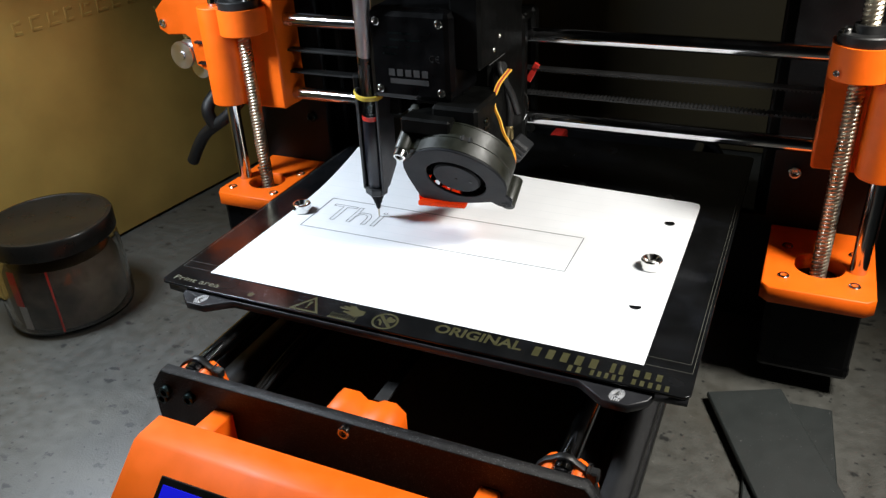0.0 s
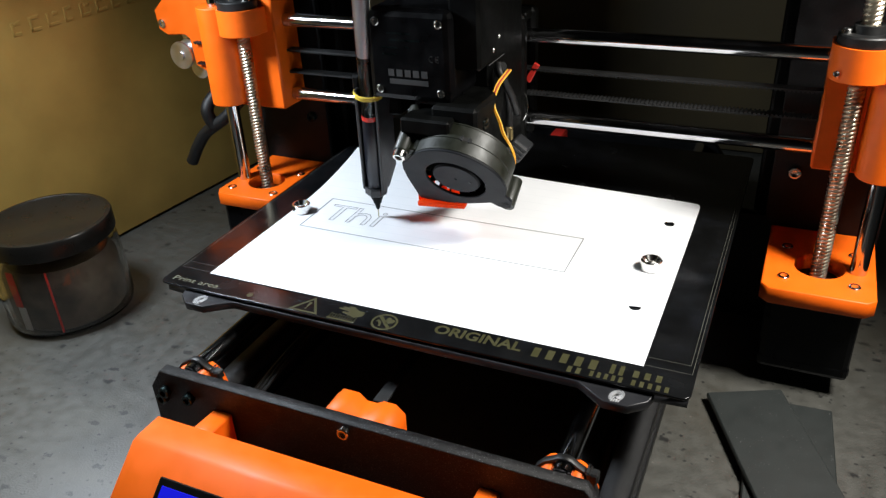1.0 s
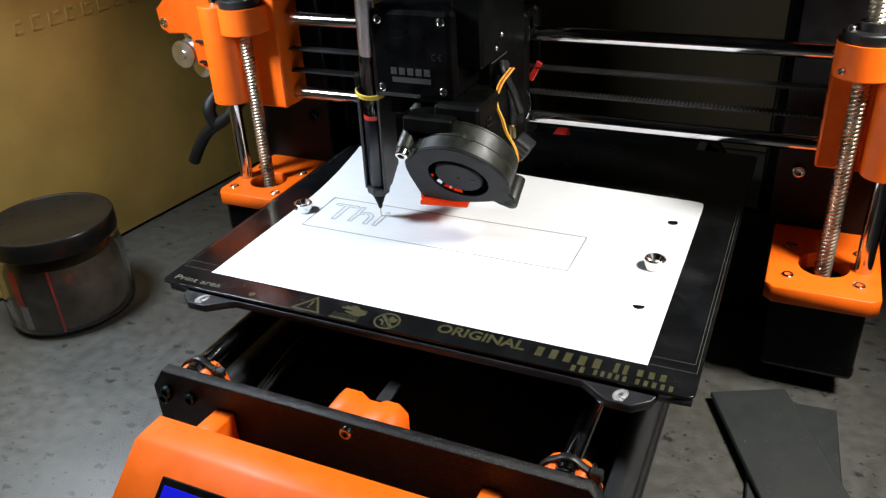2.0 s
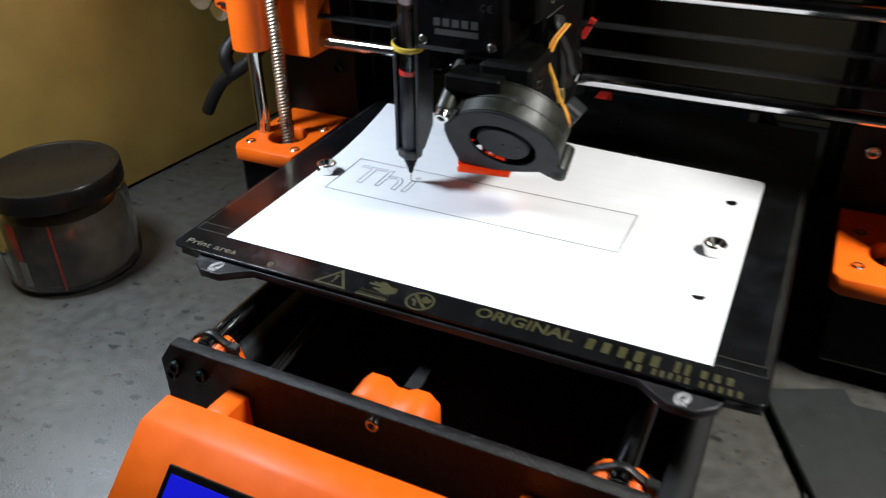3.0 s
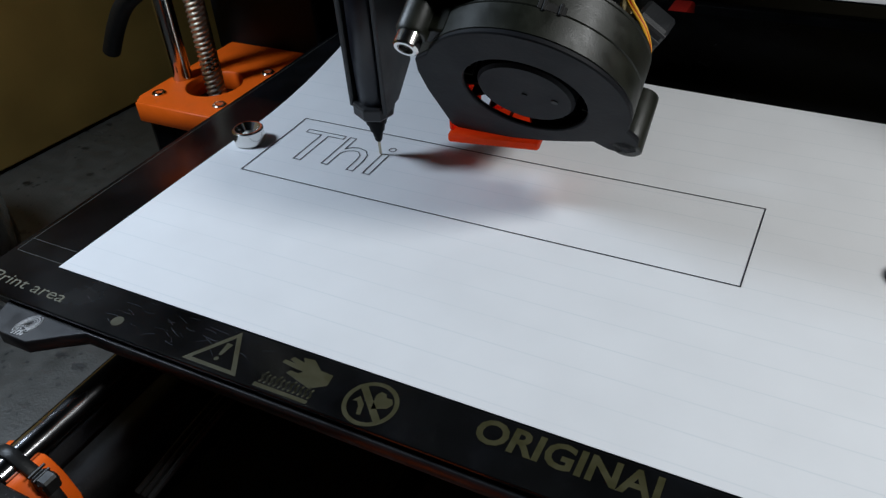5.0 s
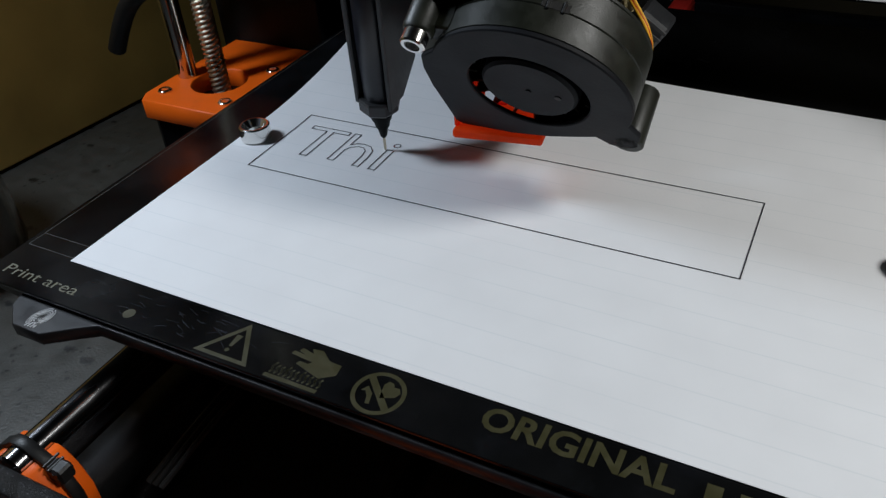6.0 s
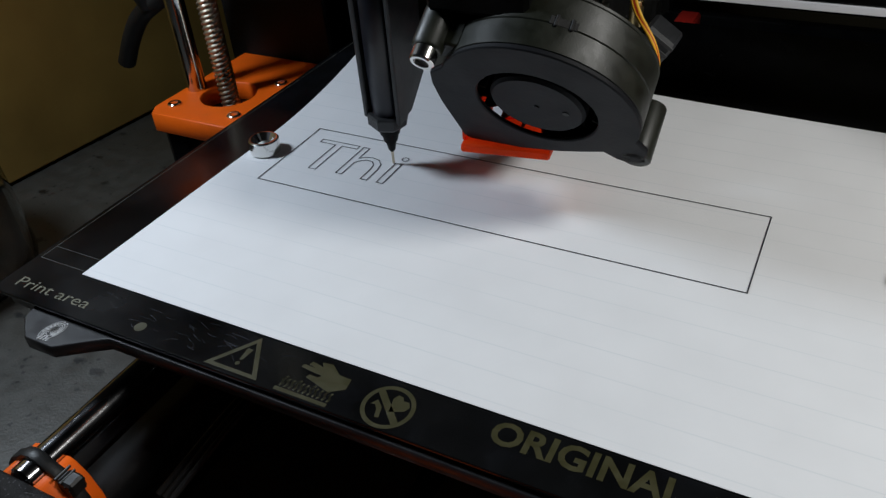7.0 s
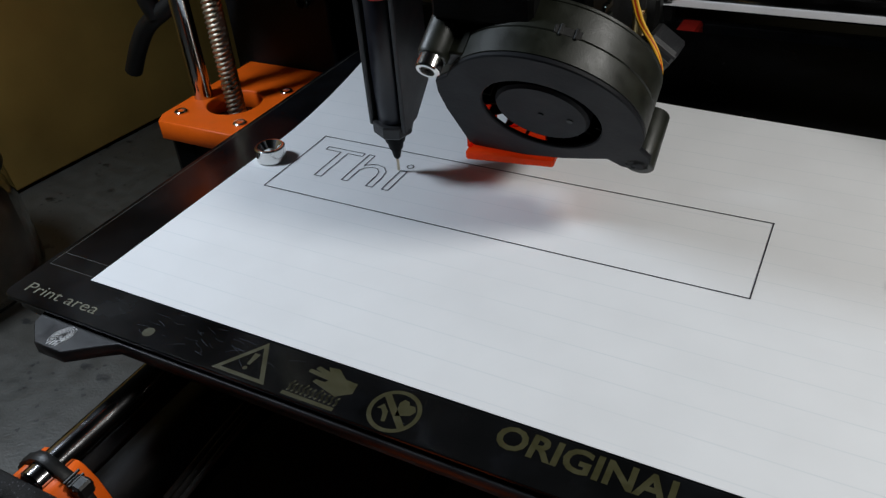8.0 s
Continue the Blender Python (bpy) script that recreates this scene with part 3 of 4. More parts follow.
for sx in (-1, 1):
    cx = sx * MX + 0.0018
    rx = cx + sx * 0.017
    z0, z1 = B + 0.0355, B + 0.0985
    zb = B + 0.0400 if sx < 0 else B + 0.0385
    bearing = lathe([(0.0042, 0), (0.0105, 0), (0.0110, 0.0006), (0.0110, z1 - zb - 0.0006), (0.0105, z1 - zb), (0.0042, z1 - zb)], 32, (rx, MY, zb))
    inner_x = cx - sx * (0.0175 if sx < 0 else 0.0125)
    xs = sorted((inner_x, cx + sx * 0.030))
    slab = box(xs[0], xs[1], MY + 0.0075, 0.1695, z0, z1 + 0.004 if sx < 0 else B + 0.0835, 0.0010)
    nut = lathe([(0.0046, 0), (0.0125, 0), (0.0130, 0.0006), (0.0130, 0.0150), (0.0046, 0.0150)], 32, (cx, MY, B + 0.0830))
    nutb = box(cx - 0.013, cx + 0.013, MY, MY + 0.010, B + 0.0830, B + 0.0980, 0.0006)
    wall = box(min(cx + sx * 0.006, rx), max(cx + sx * 0.006, rx), MY + 0.001, MY + 0.012, zb, z1, 0.0006)
    xe = part("carriage_end", join(bearing, slab, nut, nutb, wall), ORANGE, printer, "orange printed axis end block", True)
    part("lead_nut", lathe([(0.0043, 0), (0.0118, 0), (0.0118, 0.0040), (0.0112, 0.0046), (0.0062, 0.0046), (0.0060, 0.0080), (0.0043, 0.0080)], 30, (cx, MY, B + 0.0981)), RUBBER, xe, smooth=True)
    part("screw", socket_screw((cx - sx * 0.0085, MY - 0.003, B + 0.1027), (0, 0, 1), 0.0022, 0.002), NICKEL, xe, smooth=True)
    if sx < 0:
        arm = [(-0.2085, B + 0.0420), (-0.1850, B + 0.0420), (-0.1850, B + 0.0985), (-0.2330, B + 0.0985), (-0.2450, B + 0.0880), (-0.2440, B + 0.0760), (-0.2380, B + 0.0725), (-0.2240, B + 0.0735), (-0.2205, B + 0.0715), (-0.2190, B + 0.0540), (-0.2100, B + 0.0500)]
        part("motor_arm", moved(plate(arm, [], 0, 0.010, 0.0008), Matrix.Translation((0, 0.168, 0)) @ XZ), ORANGE, xe, "orange printed motor arm")
        part("screw", socket_screw((-0.2400, 0.158, B + 0.0800), (0, -1, 0), 0.0028, 0.0012), NICKEL, xe, smooth=True)
        part("cross_motor", box(-0.2300, -0.1960, 0.1720, 0.2050, B + 0.0520, B + 0.0900, 0.003, 2), MOTOR, printer, "black stepper motor")
        part("motor_face", join(lathe([(0, 0), (0.0070, 0), (0.0073, 0.0004), (0.0073, 0.0030), (0, 0.0030)], 26, (-0.2225, 0.1650, B + 0.0500), (0, 1, 0)), lathe([(0, 0), (0.0066, 0), (0.0069, 0.0004), (0.0069, 0.0030), (0, 0.0030)], 26, (-0.2285, 0.1680, B + 0.0710), (0, 1, 0))), ALUMINIUM, printer, "pale metal motor face", True)
        part("pulley", lathe([(0, 0), (0.0025, 0), (0.0025, 0.001), (0.0088, 0.001), (0.0090, 0.0022), (0.0064, 0.0024), (0.0064, 0.009), (0.0088, 0.0092), (0.0088, 0.0104), (0, 0.0104)], 28, (-0.2290, 0.1560, B + 0.0600), (0, 1, 0)), ALUMINIUM, printer, "shiny metal belt pulley", True)
    else:
        part("screw", socket_screw((cx - 0.0095, MY - 0.0100, B + 0.0870), (-0.4, -1, 0), 0.0014, 0.001), NICKEL, xe, smooth=True)

# black sleeved cable beside the left axis
part("sleeved_cable", join(tube([(-0.200, 0.185, B + 0.060), (-0.205, 0.165, B + 0.042), (-0.2095, 0.150, B + 0.029), (-0.207, 0.150, B + 0.016)], 0.0042, 12),
                           tube([(-0.186, 0.160, B + 0.036), (-0.198, 0.152, B + 0.0225), (-0.2135, 0.150, B + 0.012), (-0.2235, 0.150, B + 0.001), (-0.2320, 0.150, B - 0.012)], 0.0040, 12)), RUBBER, printer, "black sleeved cable", True)

# ---------------------------------------------------------------- tool head
HX = -0.001
head_m = Matrix.Translation((HX, 0, B))


def hpart(name, bm, mat, parent=None, label="", smooth=False):
    return part(name, moved(bm, head_m), mat, printer if parent is None else parent, label, smooth)


# carriage on the cross rods and the extruder body
body = hpart("extruder_body", box(-0.040, 0.0100, 0.110, 0.146, 0.030, 0.150, 0.002), BLACK, label="black printed extruder body")
hpart("motor_plate", box(-0.034, 0.0085, 0.104, 0.1105, 0.045, 0.125, 0.002), BLACK, body)
hpart("idler_block", box(-0.002, 0.0130, 0.0800, 0.112, 0.0900, 0.150, 0.0015), BLACK, body)
hpart("carriage", join(box(-0.045, 0.0105, 0.146, 0.1535, 0.030, 0.100, 0.002), box(-0.045, 0.0105, 0.1630, 0.172, 0.030, 0.100, 0.002),
                       box(-0.044, 0.0095, 0.1530, 0.1635, 0.0950, 0.0995, 0.001)), BLACK, label="black printed carriage")
for x, z in ((0.0133, 0.096), (0.0133, 0.1005)):
    hpart("screw", socket_screw((x - 0.0005, 0.096 + (z - 0.096) * 1.6, z), (1, 0, 0), 0.0011, 0.001), NICKEL, body, smooth=True)
hpart("clamp_edge", box(0.0128, 0.0134, 0.0900, 0.110, 0.0902, 0.0907, 0.0002), DIMPRINT, body)

# feeder motor with its label
mot = hpart("feeder_motor", join(box(-0.0412, 0.0010, 0.0752, 0.110, 0.0748, 0.1170, 0.0035, 2), box(-0.0409, 0.0007, 0.0750, 0.086, 0.0751, 0.1167, 0.0030, 2)), MOTOR, label="black stepper motor with a printed label")
for x in (-0.0355, -0.0045):
    for z in (0.0803, 0.1113):
        hpart("screw", socket_screw((x, 0.0750, z), (0, -1, 0), 0.0020, 0.0006), NICKEL, mot, smooth=True)
label_bars = [box(-0.0305 + 0.0042 * k, -0.0305 + 0.0042 * k + 0.0030, 0.07485, 0.0751, 0.0868, 0.0900, 0) for k in range(5)]
hpart("label_mark", join(*label_bars), DIMPRINT, mot, "faded pale label print")
hpart("label_bar", box(-0.0300, -0.0105, 0.07485, 0.0751, 0.0832, 0.0856, 0), DIMPRINT, mot)
for z, x0, x1 in ((0.1060, -0.0300, -0.0180), (0.1030, -0.0290, -0.0135), (0.0995, -0.0330, -0.0250), (0.0965, -0.0330, -0.0255), (0.1000, -0.0215, -0.0190)):
    hpart("label_line", box(x0, x1, 0.07490, 0.0751, z, z + 0.0008, 0), DARKSTEEL, mot)
XZB = Matrix.Translation((0, 0.07495, 0)) @ XZ
for x in (-0.0082, -0.0052):
    hpart("label_arc", moved(strip(circle(x, 0.0958, 0.0013, 12, 80, 280), 0.0004, 0, 0.0001), XZB), DIMPRINT, mot)
hpart("label_arc", moved(strip([(-0.0064, 0.0958), (-0.0052, 0.0958)], 0.0004, 0, 0.0001), XZB), DIMPRINT, mot)

# bracket that carries the blower
hpart("fan_bracket", join(box(-0.0205, 0.004, 0.0630, 0.0850, 0.0640, 0.0716, 0.0010), box(-0.008, 0.0145, 0.0700, 0.1040, 0.0440, 0.0760, 0.0015)), BLACK, label="black printed fan bracket")
for k in range(7):
    hpart("vent_rib", box(0.0143, 0.0152, 0.078, 0.0835, 0.0500 + 0.0028 * k, 0.0515 + 0.0028 * k, 0.0002), DARKSTEEL)

# blower fan: seen from its tilted face
UP, OUT = Vector((0, -0.566, 0.824)), Vector((0, -0.824, -0.566))
fan_m = Matrix.Translation((0.0036, 0.0684, 0.0427)) @ Matrix(((1, 0, 0, 0), (0, UP.y, OUT.y, 0), (0, UP.z, OUT.z, 0), (0, 0, 0, 1)))
FC = (0.0, -0.0020)
arc = circle(FC[0], FC[1], 0.0243, 36, -22, 150)
left_side = [(-0.0250, 0.0072), (-0.0263, 0.0020), (-0.0267, -0.0060), (-0.0258, -0.0230)]
cover = arc + left_side + [(-0.0243, -0.0248), (-0.0095, -0.0250), (0.0010, -0.0232), (0.0080, -0.0210), (0.0135, -0.0190), (0.0165, -0.0216), (0.0205, -0.0228), (0.0238, -0.0205), (0.0246, -0.0150)]
path = [(-0.0050, -0.0246), (0.0060, -0.0222), (0.0160, -0.0178)] + arc + left_side


def shrunk(pts, f):
    return [(FC[0] + (x - FC[0]) * f, FC[1] + (y - FC[1]) * f) for x, y in pts]


shell = path + shrunk(path, 0.94)[::-1]  # open below, where the air leaves


fan = hpart("blower_fan", join(moved(plate(shell, [], -0.0075, -0.0014, 0.0001), fan_m),
                               moved(plate(shell, [], -0.0150, -0.0076, 0.0003), fan_m),
                               moved(plate(path, [circle(-0.003, -0.007, 0.0155, 32)], -0.0160, -0.0148, 0.0003), fan_m)), FANBLACK, label="black blower fan housing", smooth=True)
hpart("fan_cover", moved(plate(cover, [circle(-0.0004, -0.0023, 0.0148, 40)], -0.0014, 0.0, 0.0003), fan_m), FANFACE, fan, "matt dark fan cover", True)
hub_m = fan_m @ Matrix.Translation((-0.0006, -0.0026, 0))
hpart("fan_rotor", moved(join(lathe([(0, -0.0008), (0.0110, -0.0008), (0.0117, -0.0016), (0.0117, -0.0120), (0, -0.0120)], 40),
                              lathe([(0, -0.0009), (0.0008, -0.0009), (0.0006, -0.0005), (0, -0.0005)], 12)), hub_m), FANFACE, fan, "dark grey fan hub", True)
hpart("hub_mark", moved(lathe([(0, -0.0009), (0.0009, -0.0009), (0.0008, -0.0006), (0, -0.0006)], 10, (0.0070, -0.0012, 0)), hub_m), RUBBER, fan)
for k in range(22):
    a = 2 * math.pi * k / 22
    blade = moved(box(0.0140, 0.0205, -0.0004, 0.0004, -0.0140, -0.0036, 0), Matrix.Rotation(a, 4, "Z") @ Matrix.Translation((0, 0.0, 0)) @ Matrix.Rotation(0.25, 4, "Z"))
    hpart("blade", moved(blade, hub_m), FANBLACK, fan)
FS = (-0.0225, 0.0166)
hpart("lug", moved(join(lathe([(0, -0.0250), (0.0032, -0.0250), (0.0037, -0.0245), (0.0037, -0.0010), (0.0033, -0.0003), (0, -0.0003)], 22, (*FS, 0)),
                        moved(box(-0.0215, -0.0150, 0.0115, 0.0170, -0.0150, -0.0022, 0.0005), Matrix())), fan_m), FANBLACK, fan, smooth=True)
hpart("screw", moved(socket_screw((*FS, -0.0003), (0, 0, 1), 0.0030, 0.0034), fan_m), NICKEL, fan, "shiny hex socket screw", True)
hpart("lug", moved(join(lathe([(0.0013, -0.0150), (0.0036, -0.0150), (0.0038, -0.0146), (0.0038, -0.0004), (0.0034, 0), (0.0013, 0), (0.0013, -0.0150)], 22, (0.0212, -0.0200, 0)),
                        box(0.0150, 0.0215, -0.0205, -0.0125, -0.0150, -0.0018, 0.0005)), fan_m), FANBLACK, fan, smooth=True)
hpart("cable_port", moved(join(box(0.0236, 0.02432, -0.0030, 0.0030, -0.0094, -0.0074, 0.0001), box(0.0240, 0.0248, -0.0022, -0.0014, -0.0098, -0.0070, 0.0002), box(0.0240, 0.0248, 0.0012, 0.0020, -0.0098, -0.0070, 0.0002)),
                          fan_m @ Matrix.Translation((FC[0], FC[1], 0)) @ Matrix.Rotation(radians(70), 4, "Z")), RUBBER, fan)

# orange duct under the blower, hot end behind it
duct_m = Matrix.Translation((-0.0135, 0.0900, 0.0205)) @ Matrix.Rotation(radians(9), 4, "Z")
duct = hpart("fan_duct", moved(box(-0.0105, 0.0138, -0.0090, 0.0090, -0.0014, 0.0012, 0.0005), duct_m), DUCT, label="orange printed fan duct")
for b in ((-0.0105, -0.0092, -0.0070, 0.0090, 0.0012, 0.0160), (0.0125, 0.0138, -0.0060, 0.0090, 0.0012, 0.0090), (-0.0092, -0.0062, 0.0070, 0.0090, 0.0012, 0.0110),
          (-0.0025, 0.0005, 0.0070, 0.0090, 0.0012, 0.0110), (0.0050, 0.0125, 0.0070, 0.0090, 0.0012, 0.0110)):
    hpart("duct_wall", moved(box(*b, 0.0003), duct_m), DUCTWALL, duct)
hot = hpart("heater_block", box(-0.020, 0.003, 0.1005, 0.1165, 0.0210, 0.0325, 0.0008), NICKEL, label="metal heater block")
hpart("nozzle", lathe([(0, 0.0120), (0.0006, 0.0120), (0.0025, 0.0150), (0.0035, 0.0150), (0.0035, 0.0190), (0.0028, 0.0190), (0.0028, 0.0215), (0, 0.0215)], 6, (-0.0085, 0.1085, 0)), BRASS, hot, "brass nozzle")

# cables beside the blower
for k, (m, off) in enumerate(((WIREY, 0.0), (WIRER, 0.0009), (WIREY, 0.0017))):
    hpart("fan_wire", tube([(0.0262, 0.0870 + off * 0.5, 0.0450), (0.0262 + off * 0.1, 0.0865 + off * 0.4, 0.0490), (0.0246 + off * 0.2, 0.0865 + off * 0.3, 0.0535), (0.0200 + off * 0.5, 0.0885, 0.0590), (0.0172 + off * 0.5, 0.0910, 0.0640), (0.0135 + off * 0.4, 0.0935, 0.0710), (0.0128 + off, 0.0990, 0.0780), (0.016 + off, 0.107, 0.0840)], 0.00045, 8), m, label="thin coloured fan wire", smooth=True)
hpart("black_hose", tube([(0.0108, 0.1218, 0.0500), (0.0110, 0.1215, 0.0620), (0.0100, 0.1160, 0.0800), (0.0130, 0.1080, 0.0850)], 0.0021, 12), RUBBER, label="black cable sleeve", smooth=True)
hpart("black_hose", tube([(0.0180, 0.1150, 0.0600), (0.0165, 0.1090, 0.0720), (0.0130, 0.1050, 0.0820), (0.0110, 0.1080, 0.0860)], 0.0018, 12), RUBBER, smooth=True)
hpart("ferrule", lathe([(0, 0), (0.0023, 0), (0.0024, 0.0006), (0.0024, 0.0068), (0.0018, 0.0074), (0, 0.0074)], 20, (0.0108, 0.1218, 0.0430)), BRASS, label="brass cable ferrule", smooth=True)
hpart("sensor", join(moved(box(-0.0045, 0.0045, -0.005, 0.005, -0.0050, 0.0050, 0.0008), Matrix.Translation((0.0185, 0.1160, 0.0410)) @ Matrix.Rotation(radians(35), 4, "Y"))), GREY, label="grey ribbed sensor block")
for k in range(4):
    hpart("sensor_rib", moved(box(-0.0045, 0.0045, -0.0052, -0.0049, -0.0040 + 0.0024 * k, -0.0030 + 0.0024 * k, 0.0001), Matrix.Translation((0.0185, 0.1160, 0.0410)) @ Matrix.Rotation(radians(35), 4, "Y")), DIMPRINT)
hpart("wire_loop", tube([(0.0110, 0.1455, 0.0600), (0.0130, 0.1440, 0.0575), (0.0138, 0.1430, 0.0520), (0.0118, 0.1430, 0.0465), (0.0100, 0.1440, 0.0450)], 0.0004, 8), NICKEL, label="thin bright wire loop", smooth=True)
hpart("cable_bundle", tube([(0.008, 0.150, 0.145), (0.020, 0.170, 0.110), (0.035, 0.185, 0.120), (0.045, 0.200, 0.160), (0.03, 0.230, 0.230)], 0.0060, 14), RUBBER, label="thick black sleeved cable", smooth=True)
hpart("red_clip", moved(box(-0.0016, 0.0016, -0.001, 0.001, -0.0055, 0.0055, 0.0003), Matrix.Translation((0.0120, 0.1560, 0.0680)) @ Matrix.Rotation(radians(28), 4, "Y")), RED, label="red clip")

# pen holder clamped to the head
PEN_AX = Vector((0.11, -0.17, 1.0)).normalized()
pen_m = Matrix.Translation((-0.0547, 0.0950, 0.0006)) @ Vector((0, 0, 1)).rotation_difference(PEN_AX).to_matrix().to_4x4()
YZ = Matrix(((0, 0, 1, 0), (1, 0, 0, 0), (0, 1, 0, 0), (0, 0, 0, 1)))
blk = [(0.0005, 0.0190), (0.0045, 0.0190), (0.0135, 0.0275), (0.0135, 0.0840), (0.0005, 0.0840)]
holder = hpart("pen_holder", moved(join(moved(plate(blk, [], -0.0058, 0.0058, 0.0006), YZ), box(-0.0062, -0.0047, -0.0036, 0.0012, 0.0190, 0.0780, 0.0004), box(0.0047, 0.0062, -0.0036, 0.0012, 0.0190, 0.0780, 0.0004)), pen_m), GREY, label="dark grey printed pen holder")
hpart("holder_ring", moved(lathe([(0.0038, 0.0166), (0.0056, 0.0166), (0.0062, 0.0174), (0.0062, 0.0206), (0.0058, 0.0212), (0.0038, 0.0212), (0.0038, 0.0166)], 8), pen_m), GREY, holder)
hpart("holder_arm", join(box(-0.050, -0.036, 0.094, 0.122, 0.060, 0.088, 0.001)), BLACK, holder)
hpart("holder_post", moved(join(box(-0.0085, -0.0040, -0.0010, 0.0060, 0.0755, 0.0840, 0.0012), box(0.0040, 0.0075, -0.0010, 0.0060, 0.0760, 0.0840, 0.0012)), pen_m), BLACK, holder)
hpart("rubber_band", moved(join(*[lathe([(r, h), (r + 0.0008, h + 0.0003), (r + 0.0008, h + 0.0012), (r, h + 0.0015), (r, h)], 28) for r, h in ((0.0066, 0.0740), (0.0068, 0.0752))]), pen_m @ Matrix.Diagonal((1.0, 0.9, 1.0, 1.0))), YELLOW, holder, "yellow rubber band")

# ---------------------------------------------------------------- pen
pen = root("pen", (-0.0547 + HX, 0.095, B), "ballpoint pen with dark grip and clear barrel held upright", "pen")


def ppart(name, profile, mat, parent=None, label="", n=28):
    return part(name, moved(lathe(profile, n), head_m @ pen_m), mat, pen if parent is None else parent, label, True)


ppart("grip", [(0, 0.0205), (0.0040, 0.0205), (0.0044, 0.0215), (0.0046, 0.0400), (0.0044, 0.0610), (0.0040, 0.0616), (0, 0.0616)], material("navy_rubber", (0.006, 0.007, 0.012), 0.35, vary=0.2), label="dark navy grip")
ppart("cone", [(0, 0.0052), (0.0006, 0.0052), (0.0011, 0.0060), (0.0017, 0.0094), (0.0022, 0.0098), (0.0026, 0.0124), (0.0031, 0.0127), (0.0034, 0.0147), (0.0040, 0.0150), (0.0041, 0.0168), (0, 0.0168)], BLACK, label="black stepped pen cone")
ppart("tip", [(0, 0.0), (0.0004, 0.0002), (0.00045, 0.0054), (0, 0.0054)], THREAD, label="fine metal pen tip")
ppart("red_ring", [(0.0040, 0.0617), (0.0045, 0.0617), (0.0045, 0.0640), (0.0040, 0.0640), (0.0040, 0.0617)], RED)
ppart("barrel", [(0, 0.0641), (0.0043, 0.0641), (0.0043, 0.1000), (0.0040, 0.1500), (0.0036, 0.1505), (0, 0.1505)], PENCLEAR, label="clear plastic barrel")
ppart("refill", [(0, 0.0650), (0.0018, 0.0650), (0.0018, 0.0945), (0, 0.0945)], DARKSTEEL)
ppart("inner_tube", [(0, 0.0950), (0.0026, 0.0950), (0.0026, 0.1400), (0, 0.1400)], ALUMINIUM, label="pale inner tube")

# ---------------------------------------------------------------- steel sheet
def rounded(x0, x1, y0, y1, r):
    return circle(x1 - r, y0 + r, r, 6, -90, 0) + circle(x1 - r, y1 - r, r, 6, 0, 90) + circle(x0 + r, y1 - r, r, 6, 90, 180) + circle(x0 + r, y0 + r, r, 6, 180, 270)


sheet = root("steel_sheet", (0, 0.12, B - 0.001), "glossy black spring steel print sheet with gold markings", "print sheet")
part("sheet", plate(rounded(-0.1255, 0.1240, 0.0, 0.2400, 0.0035), [], B - 0.0012, B, 0.0002), SHEET, sheet)
LINEGOLD = material("thin_grey_print", (0.085, 0.082, 0.065), 0.4, vary=0.2)
for pts in ([(-0.1238, 0.2250), (-0.1238, 0.0152), (0.1225, 0.0152), (0.1225, 0.2250)], [(-0.1238, 0.0207), (0.1212, 0.0207)], [(0.1212, 0.0207), (0.1212, 0.2250)]):
    part("border_line", strip(pts, 0.00016, B, 0.00003), LINEGOLD, sheet)


def sheet_text(text, x0, x1, y0, height, mat, bold=0.0):
    bm = lettering(text, height * 1.38, bold=bold)
    lo = min(v.co.x for v in bm.verts)
    hi = max(v.co.x for v in bm.verts)
    f = (x1 - x0) / (hi - lo)
    for v in bm.verts:
        v.co = Vector((x0 + (v.co.x - lo) * f, y0 + v.co.y, B + 0.00004 + v.co.z))
    return part("lettering", bm, mat, sheet)


# lighter copy of the gold print: lamp light on the left is in its colour
sheet_text("Print area", -0.1205, -0.0940, 0.0036, 0.0037, material("lit_gold_print", (0.125, 0.118, 0.075), 0.45, vary=0.2, scale=500), -0.00002)
# fine scratches; the left lamp's bluish sheen on them is painted in
rnd = random.Random(5)
scuffs = []
for k in range(34):
    sx0, sy0, sa, sl = rnd.gauss(-0.066, 0.012), rnd.gauss(0.0080, 0.0024), rnd.gauss(-0.10, 0.22), rnd.uniform(0.0012, 0.0055)
    ys = [min(0.0126, max(0.0010, sy0 + sl * f * math.sin(sa) + 0.0003 * math.sin(3 * f + k))) for f in (0, 0.25, 0.5, 0.75, 1)]
    scuffs.append(strip([(sx0 + sl * f * math.cos(sa), y) for f, y in zip((0, 0.25, 0.5, 0.75, 1), ys)], rnd.uniform(0.00003, 0.00009), B, 0.00001))
part("scuff_mark", join(*scuffs), material("scuff_sheen", (0.020, 0.022, 0.027), 0.5, vary=0.4, scale=900), sheet, "fine scuffs with the lamp's sheen in their colour")
part("gold_spot", plate(circle(-0.0752, 0.0042, 0.0016, 16), [], B, B + 0.00006, 0.00001), GOLD, sheet)
# warning triangle
tri = [(-0.0522, 0.0010), (-0.0369, 0.0010), (-0.0443, 0.0130)]
cxt, cyt = -0.0445, 0.0050
part("warning_triangle", join(plate(tri, [[(cxt + (x - cxt) * 0.74, cyt + (y - cyt) * 0.74) for x, y in tri]], B, B + 0.00006, 0.00001),
                              plate([(-0.0449, 0.0050), (-0.0441, 0.0050), (-0.0437, 0.0088), (-0.0453, 0.0088)], [], B, B + 0.00006, 0.00001),
                              plate(circle(-0.0445, 0.0038, 0.0006, 10), [], B, B + 0.00006, 0.00001)), GOLD, sheet, "gold warning triangle")
